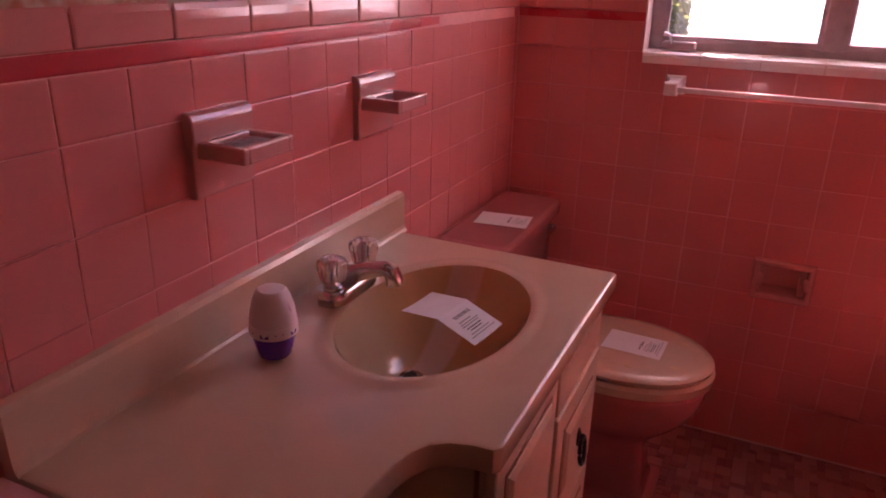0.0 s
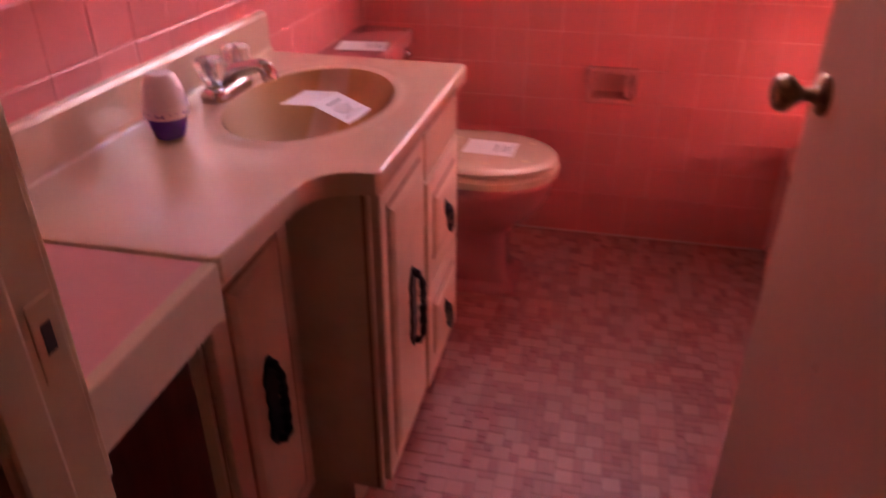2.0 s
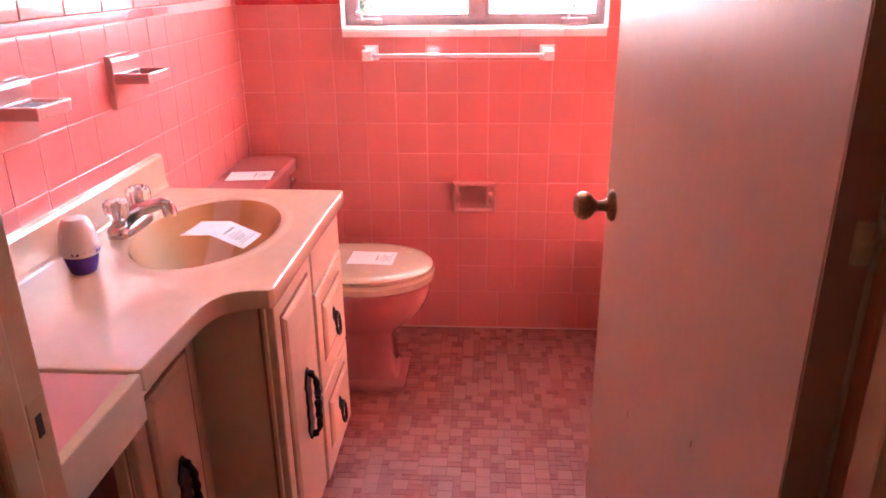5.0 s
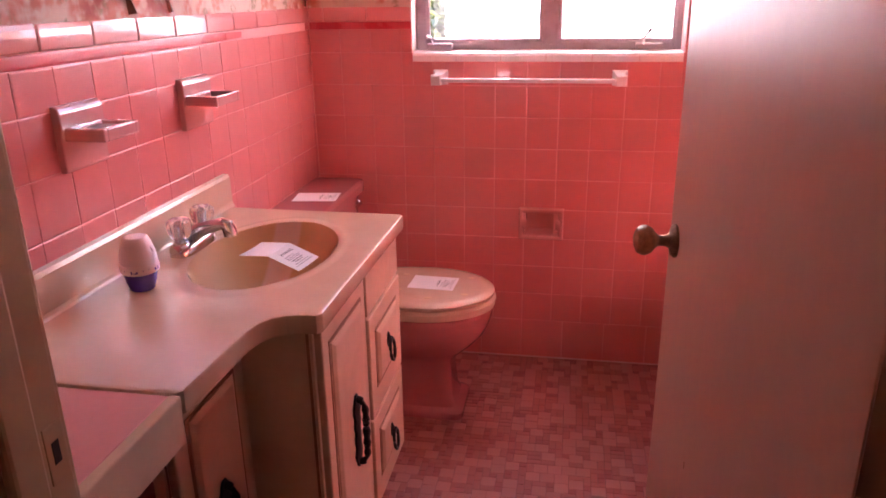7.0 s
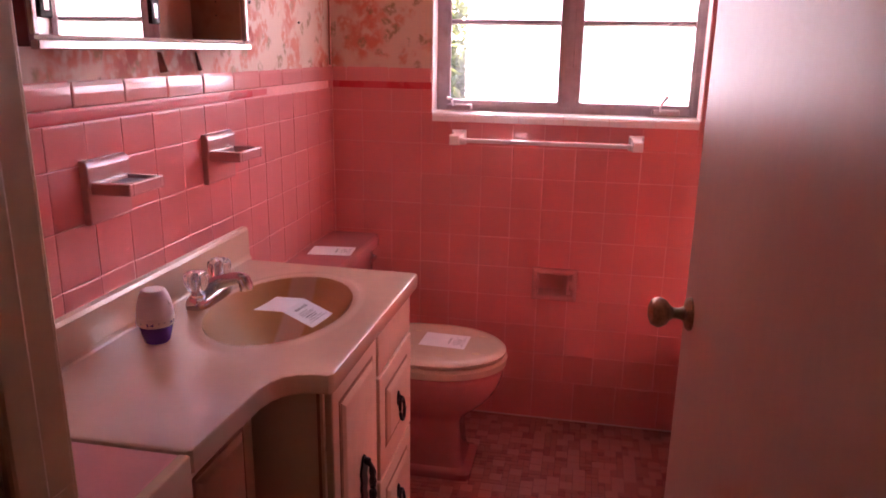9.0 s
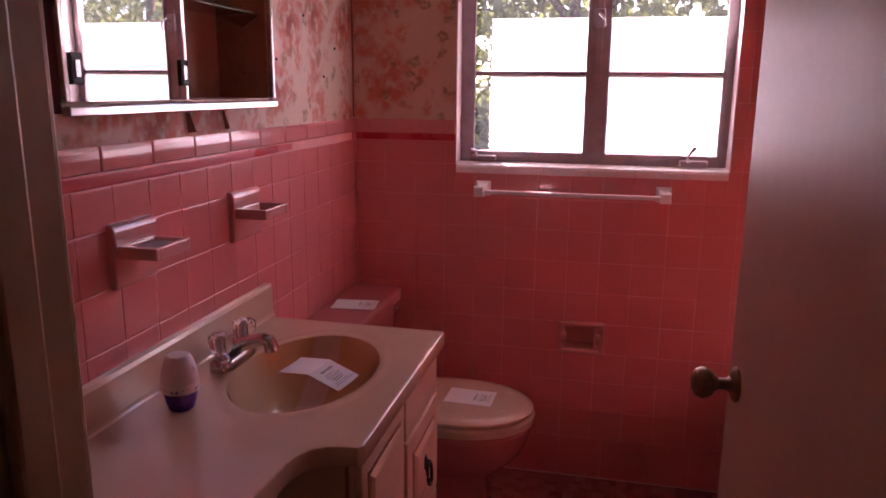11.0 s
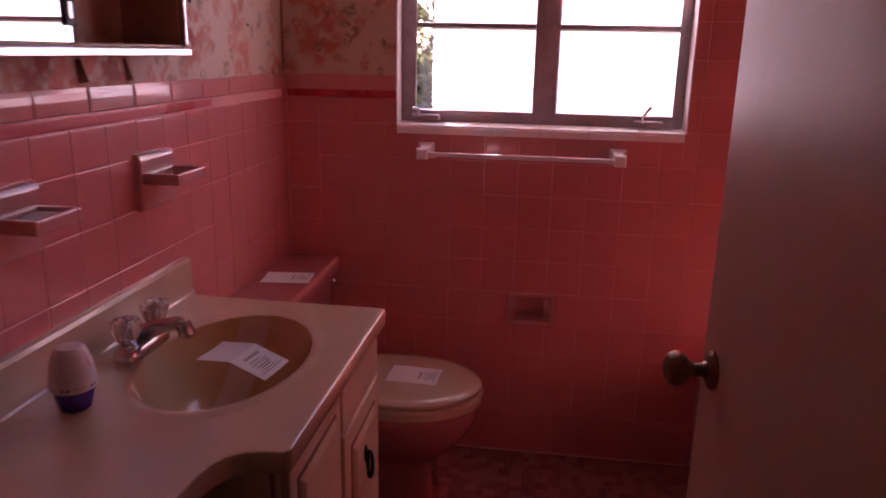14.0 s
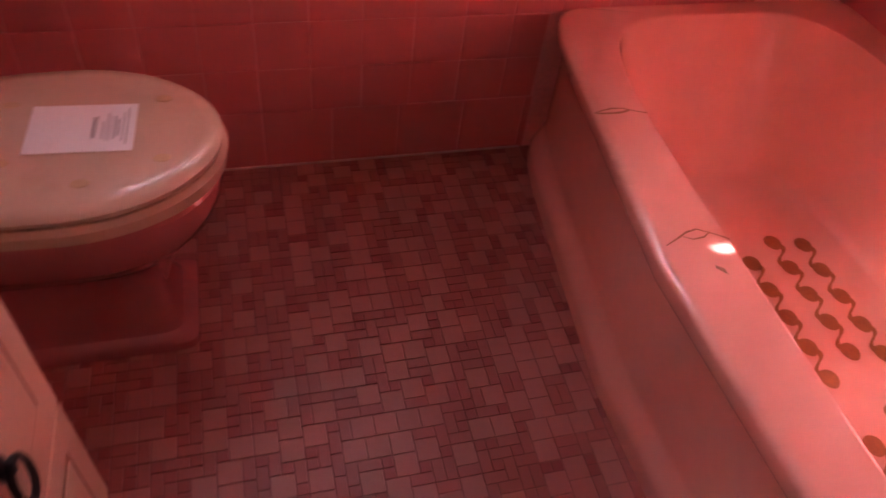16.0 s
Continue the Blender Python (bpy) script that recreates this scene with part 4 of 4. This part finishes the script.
wall_holder(-1.378, -1.249, True, "pink ceramic soap dish set in the tiled wall", "soap_dish")
wall_holder(-0.938, -0.798, False, "pink ceramic tumbler holder set in the tiled wall", "tumbler_holder")

# recessed paper holder
X0, X1, Z0, Z1 = 0.748, 0.908, 0.482, 0.600
holder = thing("paper_holder", "recessed pink ceramic toilet paper holder, empty", "paper holder")


def rect_ring(g, y):
    return [Vector((x, y, z)) for x, z in ((X0 + g, Z0 + g), (X1 - g, Z0 + g), (X1 - g, Z1 - g), (X0 + g, Z1 - g))]


bm = loft([rect_ring(0.0, 0.0), rect_ring(0.0, -0.014), rect_ring(0.004, -0.020), rect_ring(0.013, -0.020), rect_ring(0.018, -0.014), rect_ring(0.020, -0.0005), rect_ring(0.024, 0.05)], False, True)
part("niche", bm, M_CERAMIC, holder)
for x in (X0 + 0.020, X1 - 0.020):
    part("roller_ear", turned([(0.0, -0.008), (0.012, -0.008), (0.014, 0.0), (0.012, 0.008), (0, 0.008)], 16, pose(x, -0.014, (Z0 + Z1) / 2, 0, 90, 0) @ Matrix.Diagonal((1.5, 0.8, 1, 1))), M_CERAMIC, holder, smooth=True)

# towel bar
bar = thing("towel_bar", "pale towel bar on square pink ceramic posts", "towel bar")
for x in (0.467, 1.073):
    part("post", loft([[Vector((x + sx * w, y, 1.059 + sz * w)) for sx, sz in ((-1, -1), (1, -1), (1, 1), (-1, 1))] for w, y in ((0.025, 0.0), (0.025, -0.008), (0.018, -0.014), (0.014, -0.03), (0.014, -0.080), (0.017, -0.084), (0.017, -0.104), (0.013, -0.108))]), M_REVEAL, bar)
part("bar", boxes((0.484, 1.056, -0.101, -0.087, 1.051, 1.065), bevel=0.003), M_WHITEPLASTIC, bar)

# ---------------------------------------------------------------- medicine cabinet
med = thing("medicine_cabinet", "open medicine cabinet with one sliding mirror door", "cabinet")
CX = 0.050
part("back_panel", boxes((-0.095, -0.088, CABY0 + 0.012, CABY1 - 0.012, CABZ0 + 0.012, CABZ1 - 0.012)), M_CABINET_IN, med, "tan enamelled back panel")
for y in (CABY1 - 0.018, CABY0 + 0.012):
    part("side_panel", boxes((-0.088, CX - 0.006, y, y + 0.006, CABZ0 + 0.012, CABZ1 - 0.012)), M_CABINET_IN, med, "tan enamelled side panel")
for z in (CABZ0 + 0.012, CABZ1 - 0.018):
    part("end_board", boxes((-0.088, CX - 0.006, CABY0 + 0.018, CABY1 - 0.018, z, z + 0.006)), M_CABINET_IN, med)
part("outer_case", boxes((0.001, CX - 0.005, CABY0, CABY0 + 0.011, CABZ0, CABZ1), (0.001, CX - 0.005, CABY1 - 0.011, CABY1, CABZ0, CABZ1), (0.001, CX - 0.005, CABY0 + 0.011, CABY1 - 0.011, CABZ0, CABZ0 + 0.011), (0.001, CX - 0.005, CABY0 + 0.011, CABY1 - 0.011, CABZ1 - 0.011, CABZ1)), M_CABINET_SIDE, med, "dark maroon outer case")
part("chrome_frame", boxes((CX - 0.004, CX + 0.012, CABY0, CABY1, CABZ0 - 0.004, CABZ0 + 0.011), (CX - 0.004, CX + 0.012, CABY0, CABY1, CABZ1 - 0.018, CABZ1 + 0.004), (CX - 0.004, CX + 0.006, CABY0, CABY0 + 0.012, CABZ0 + 0.018, CABZ1 - 0.018),
                           (CX - 0.004, CX + 0.006, CABY1 - 0.012, CABY1, CABZ0 + 0.018, CABZ1 - 0.018), bevel=0.002), M_CHROME, med, "tarnished chrome frame")
mdoor = part("mirror_door", boxes((CX - 0.010, CX - 0.004, CABY0 + 0.014, -1.152, CABZ0 + 0.019, CABZ1 - 0.019)), M_MIRROR, med, "mirrored sliding door")
for y in (CABY0 + 0.040, -1.167):
    part("finger_pull", boxes((CX - 0.004, CX + 0.001, y - 0.014, y + 0.014, CABZ0 + 0.045, CABZ0 + 0.095), bevel=0.002), M_IRON, mdoor, "dark recessed finger pull")
    part("pull_plate", boxes((CX - 0.003, CX + 0.002, y - 0.006, y + 0.006, CABZ0 + 0.056, CABZ0 + 0.084), bevel=0.001), M_CHROME, mdoor, "chrome finger pull plate")
for z in (1.568, 1.700):
    gs = part("glass_shelf", boxes((-0.086, 0.030, -1.145, CABY1 - 0.020, z, z + 0.005), bevel=0.001), M_CRYSTAL, med, "thin glass shelf")
    part("shelf_bracket", loft([[Vector((-0.075, y, z - 0.002)), Vector((0.03, y, z - 0.002)), Vector((-0.01, y, z - 0.03))] for y in (CABY1 - 0.026, CABY1 - 0.019)]), M_GLAZE, med, "dark triangular shelf bracket")
for i in range(14):
    part("peg_hole", turned([(0, 0), (0.0022, 0), (0.002, 0.0012), (0, 0.0012)], 8, pose(-0.02, CABY1 - 0.0175, 1.43 + 0.032 * i, 90, 0, 0)), M_RUBBER, med, "small dark peg hole")

# nails and marks left in the wallpaper
for y, z in ((-0.45, 1.60), (-0.30, 1.43), (-0.64, 1.47), (-0.20, 1.52)):
    tagged(part("nail", turned([(0, 0), (0.004, 0), (0.0045, 0.003), (0, 0.005)], 10, pose(0.0, y, z, 0, 90, 0)), M_IRON), "small dark nail stuck in the wallpaper", "nail", group="nails in the wallpaper")
tagged(part("torn_paper", loft([[Vector((0.001, -1.09 + dy, 1.299)), Vector((0.014, -1.08 + dy, 1.301)), Vector((0.008, -1.092 + dy, 1.342)), Vector((0.001, -1.095 + dy, 1.342))] for dy in (0, 0.004)]), M_GLAZE), "curled dark tear in the wallpaper", "torn paper")
tagged(part("torn_paper", loft([[Vector((0.001, -0.93 + dy, 1.299)), Vector((0.012, -0.93 + dy, 1.301)), Vector((0.006, -0.942 + dy, 1.342)), Vector((0.001, -0.94 + dy, 1.342))] for dy in (0, 0.004)]), M_GLAZE), "curled dark tear in the wallpaper", "torn paper")

# ---------------------------------------------------------------- door frame
frame_ob = tagged(new("door_frame"), "cream painted door frame with bare wood at the hinges", "door frame", kind="structure")
for x0, x1, s in ((JX0 - 0.02, JX0, 1), (JX1, JX1 + 0.02, -1)):
    part("jamb", boxes((x0, x1, HALL_Y - 0.001, DOOR_Y + 0.001, -0.01, DOORTOP), bevel=0.0015), M_TRIM, frame_ob)
    xs = (x1, x1 + 0.012) if s > 0 else (x0 - 0.012, x0)
    part("door_stop", boxes((*xs, DOOR_Y - 0.076, DOOR_Y - 0.040, -0.005, DOORTOP), bevel=0.004), M_TRIM, frame_ob)
    cx = (JX0 - 0.075, JX0 - 0.006) if s > 0 else (JX1 + 0.006, JX1 + 0.075)
    mid = (cx[0] + 0.012, cx[1] - 0.028) if s > 0 else (cx[0] + 0.028, cx[1] - 0.012)
    part("casing", boxes((*cx, HALL_Y - 0.013, HALL_Y - 0.001, -0.004, DOORTOP + 0.07), (*mid, HALL_Y - 0.018, HALL_Y - 0.012, -0.004, DOORTOP + 0.07), bevel=0.003), M_TRIM, frame_ob)
    part("casing", boxes((*((JX1 - 0.0025, cx[1]) if s < 0 else (JX0 - 0.058, JX0 - 0.006)), DOOR_Y + 0.001, DOOR_Y + 0.012, 0.81 if s > 0 else 0.002, DOORTOP + 0.07), bevel=0.003), M_TRIM, frame_ob)
part("head_jamb", boxes((JX0, JX1, HALL_Y, DOOR_Y, DOORTOP, DOORTOP + 0.02)), M_TRIM, frame_ob)
part("head_casing", boxes((JX0 - 0.075, JX1 + 0.075, HALL_Y - 0.013, HALL_Y - 0.001, DOORTOP + 0.006, DOORTOP + 0.075), bevel=0.003), M_TRIM, frame_ob)
part("bare_rabbet", boxes((JX1 - 0.0015, JX1 + 0.001, DOOR_Y - 0.039, DOOR_Y + 0.0, 0.0, DOORTOP)), M_DARKWOOD, frame_ob, "bare reddish wood rabbet")
strike = part("strike_plate", boxes((JX0 - 0.001, JX0 + 0.0010, DOOR_Y - 0.026, DOOR_Y - 0.002, 0.927, 0.984), bevel=0.001), M_TRIM, frame_ob, "painted-over strike plate")
part("strike_hole", boxes((JX0 + 0.0006, JX0 + 0.0016, DOOR_Y - 0.019, DOOR_Y - 0.010, 0.945, 0.967), bevel=0.0005), M_RUBBER, strike, "dark latch hole")

# ---------------------------------------------------------------- door leaf, standing open
HINGE, FREE = Vector((1.137, -2.051, 0)), Vector((1.105, -1.234, 0))
along = (FREE - HINGE).normalized()
LEN = (FREE - HINGE).length
door = tagged(new("door_1"), "cream flush door standing open, with a brass knob", "door", kind="structure")
door.matrix_basis = Matrix.Translation(HINGE) @ Matrix.Rotation(math.atan2(along.y, along.x), 4, 'Z')
# leaf space: x along the leaf, y = 0 the visible face, thickness to -y
part("leaf", boxes((0, LEN, -0.035, 0, 0.012, 2.03), bevel=0.002), M_DOOR, door)
part("hinge_edge", boxes((-0.0015, 0.0005, -0.034, -0.001, 0.014, 2.028)), M_DOOR, door, "dull hinge edge")
part("latch_plate", boxes((LEN - 0.001, LEN + 0.0015, -0.029, -0.006, 0.89, 0.95), bevel=0.0005), M_BRASS, door)
KZ, KX = 0.920, LEN - 0.062
kn = part("door_knob", turned([(0.0, 0.0), (0.029, 0.0), (0.030, 0.004), (0.025, 0.009), (0.014, 0.012), (0.010, 0.018), (0.0095, 0.030), (0.014, 0.036), (0.022, 0.042), (0.0265, 0.051), (0.0265, 0.058), (0.022, 0.067), (0.011, 0.072), (0, 0.073)], 32,
                              pose(KX, 0.0, KZ, -90, 0, 0)), M_BRASS, door, "worn antique brass knob", smooth=True)
for z in (0.25, 1.13, 1.80):
    hg = part("hinge_leaf", boxes((-0.0042, -0.0015, -0.034, -0.018, z - 0.018, z + 0.018), bevel=0.0008), M_HINGE, door, "brass butt hinge")
    part("hinge_pin", turned([(0, -0.022), (0.005, -0.022), (0.005, 0.022), (0, 0.024)], 12, pose(-0.005, -0.040, z)), M_HINGE, hg)
for dx, z, h in ((0.36, 0.52, 0.022), (0.345, 0.505, 0.018), (0.52, 0.62, 0.012), (0.22, 0.78, 0.01)):
    part("scuff", boxes((dx, dx + 0.0025, -0.0005, 0.0007, z, z + h)), M_GLAZE, door, "short dark scuff")


# ---------------------------------------------------------------- tiles of walls and floor
TILE_MESHES = {}


def tile_mesh(kind, w, h, mat, soft=0.0027):
    """A glazed tile in the xz plane with its face toward -y, pillowed at the edges."""
    key = (kind, round(w, 3), round(h, 3))
    if key not in TILE_MESHES:
        vs, fs = [], []
        for g, y in ((0, 0.004), (0, 0.0009), (soft * 0.5, 0.0002), (soft * 1.6, 0.0)):
            vs += [(g, y, g), (w - g, y, g), (w - g, y, h - g), (g, y, h - g)]
        for k in range(3):
            for i in range(4):
                a, b = 4 * k + i, 4 * k + (i + 1) % 4
                fs.append((a, b, b + 4, a + 4))
        fs.append((12, 13, 14, 15))
        me = bpy.data.meshes.new(kind)
        me.from_pydata(vs, [], fs)
        me.materials.append(mat)
        TILE_MESHES[key] = me
    return TILE_MESHES[key]


def cap_mesh(w, h, mat):
    key = ("cap", round(w, 3), round(h, 3))
    if key not in TILE_MESHES:
        prof = [(0.004, 0.0), (-0.001, 0.0), (-0.003, 0.002), (-0.0035, h * 0.5), (-0.003, h - 0.012), (-0.001, h - 0.004), (0.002, h - 0.0005), (0.004, h)]
        n = len(prof)
        vs = [(x, min(y + d, 0.004), z) for x, d in ((0.0004, 0.004), (0.0012, 0.0015), (0.004, 0.0), (w - 0.004, 0.0), (w - 0.0012, 0.0015), (w - 0.0004, 0.004)) for y, z in prof]
        fs = [(k * n + i, k * n + i + 1, (k + 1) * n + i + 1, (k + 1) * n + i) for k in range(5) for i in range(n - 1)]
        me = bpy.data.meshes.new("cap_tile")
        me.from_pydata(vs, [], fs)
        me.materials.append(mat)
        TILE_MESHES[key] = me
    return TILE_MESHES[key]


JOINT = 0.0015
rnd = random.Random(4)


def lay(name, me, parent, m):
    ob = new(name, me)
    ob.parent = parent
    ob.matrix_basis = m @ pose(rnd.gauss(0, 0.0003), rnd.gauss(0, 0.0002), rnd.gauss(0, 0.0003), rnd.gauss(0, 0.18), rnd.gauss(0, 0.12), rnd.gauss(0, 0.18))
    return ob


def field(parent, place, u0, u1, offset, rows, mat, name="tile", holes=()):
    """Tiles from u0 to u1 along a wall; rows are (z0, z1, pitch, phase, mesh kind); holes are (u0, u1, z0, z1) left bare."""
    for z0, z1, pitch, phase, kind, mt in rows:
        u = u0 - ((u0 - offset - phase) % pitch)
        while u < u1 - 1e-6:
            spans = [(max(u, u0), min(u + pitch, u1))]
            for h0, h1, hz0, hz1 in holes:
                if z0 < hz1 - 0.01 and z1 > hz0 + 0.01:
                    cut = []
                    for a, b in spans:
                        if b <= h0 or a >= h1:
                            cut.append((a, b))
                        else:
                            if a < h0 - 0.004:
                                cut.append((a, h0))
                            if b > h1 + 0.004:
                                cut.append((h1, b))
                    spans = cut
            for a, b in spans:
                w = b - a - JOINT
                if w > 0.006:
                    me = cap_mesh(w, z1 - z0 - JOINT, mt) if kind == "cap" else tile_mesh(kind, w, z1 - z0 - JOINT, mt)
                    lay({"cap": "cap_tile", "liner": "liner_tile", "base": "base_tile"}.get(kind, "tile"), me, parent, place(a + JOINT / 2, z0 + JOINT / 2))
            u += pitch


rows = [(0.0, BASE, 0.154, 0.0, "base", M_TILE)] + [(BASE + k * P, BASE + (k + 1) * P, P, 0.0, "tile", M_TILE) for k in range(9)] + \
       [(BASE + 9 * P, 1.2185, P, 0.0, "top", M_TILE), (1.2185, 1.2445, 4.0, 0.0, "liner", M_STRIPE), (1.2445, CAP, 0.155, 0.054, "cap", M_CAP)]
north = lambda u, z: pose(u, 0.0, z)
field(wall_north, north, 0.0, 1.40, 7 * P, rows[:1], M_TILE)
field(wall_north, north, 0.0, 1.90, 0.0, [r for r in rows[1:10] if r[0] < 0.37], M_TILE, holes=((X0 + 0.012, X1 - 0.012, Z0 + 0.012, Z1 - 0.012), (1.395, 3, 0, 0.37)))
field(wall_north, north, 0.0, 1.90, 0.0, [r for r in rows[1:10] if r[0] >= 0.37], M_TILE, holes=((X0 + 0.012, X1 - 0.012, Z0 + 0.012, Z1 - 0.012), (WX0, WX1, WZ0 - 0.026, 3)))
field(wall_north, north, WX0, WX1, 0.0, [(BASE + 8 * P, WZ0 - 0.0295, P, 0.0, "cut", M_TILE)], M_TILE)
field(wall_north, north, 0.0, WX0, 0.0, rows[10:], M_TILE)
field(wall_north, north, WX1, 1.90, 0.0, [(BASE + 9 * P + i * P, BASE + (10 + i) * P, P, 0.0, "tile", M_TILE) for i in range(5)] + [(BASE + 14 * P, BASE + 14 * P + 0.05, 0.153, 0.0, "cap", M_CAP)], M_TILE)
west = lambda u, z: pose(0.0, u, z, 0, 0, 90)
field(wall_west, west, DOOR_Y, -0.001, -0.33 * P, rows, M_TILE)

# mosaic floor: squares, bricks and small squares packed on a 1 inch grid
GRID = 0.0208
nx, ny = int(1.42 / GRID) + 1, int(2.06 / GRID)
taken = np.zeros((nx, ny), bool)
mosaic = {}
stuff = {1: ([], []), 2: ([], []), 4: ([], [])}
laid = 0
rnd2 = random.Random(11)


def mosaic_mesh(w, h):
    if (w, h) not in mosaic:
        a, b = w * GRID - 0.0015, h * GRID - 0.0015
        vs, fs = [], []
        for g, z in ((0, -0.004), (0, -0.0004), (0.0009, 0.0)):
            vs += [(g, g, z), (a - g, g, z), (a - g, b - g, z), (g, b - g, z)]
        for k in range(2):
            for i in range(4):
                p, q = 4 * k + i, 4 * k + (i + 1) % 4
                fs.append((p, q, q + 4, p + 4))
        fs.append((8, 9, 10, 11))
        me = bpy.data.meshes.new("mosaic_tile")
        me.from_pydata(vs, [], fs)
        me.materials.append((M_MOSAICDARK, M_MOSAIC, M_MOSAIC, M_MOSAICLIGHT)[w * h - 1])
        mosaic[(w, h)] = me
    return mosaic[(w, h)]


for j in range(ny):
    for i in range(nx):
        if taken[i, j]:
            continue
        kinds = [(2, 2)] * 8 + [(1, 2)] * 5 + [(2, 1)] * 6 + [(1, 1)] * 4
        rnd2.shuffle(kinds)
        for w, h in kinds + [(1, 1)]:
            if i + w <= nx and j + h <= ny and not taken[i:i + w, j:j + h].any():
                break
        taken[i:i + w, j:j + h] = True
        x, y = i * GRID + 0.001, -2.058 + j * GRID + 0.001
        me = mosaic_mesh(w, h)
        if 0.52 < x < 1.16 and -1.02 < y < -0.42 and laid < 300:
            ob = new("mosaic_tile", me)
            ob.parent = floor
            ob.location = (x, y, rnd2.gauss(0, 0.00012))
            laid += 1
        else:
            stuff_v, stuff_f = stuff[w * h]
            k = len(stuff_v)
            z = rnd2.gauss(0, 0.00012)
            stuff_v += [(x + v.co.x, y + v.co.y, z + v.co.z) for v in me.vertices]
            stuff_f += [tuple(k + q for q in f.vertices) for f in me.polygons]
tagged(part("mosaic", stuff[4], M_MOSAICLIGHT, floor, "pale pink square mosaic tiles"), kind="stuff")
tagged(part("mosaic_oblong", stuff[2], M_MOSAIC, floor, "pink oblong mosaic tiles"), kind="stuff")
tagged(part("mosaic_small", stuff[1], M_MOSAICDARK, floor, "small darker mosaic tiles"), kind="stuff")
# pale caulk line where the base course meets the floor
part("caulk", boxes((0.0, 1.39, -0.004, 0.0, 0.0, 0.004)), M_BASEGROUT, wall_north, "pale caulk line")
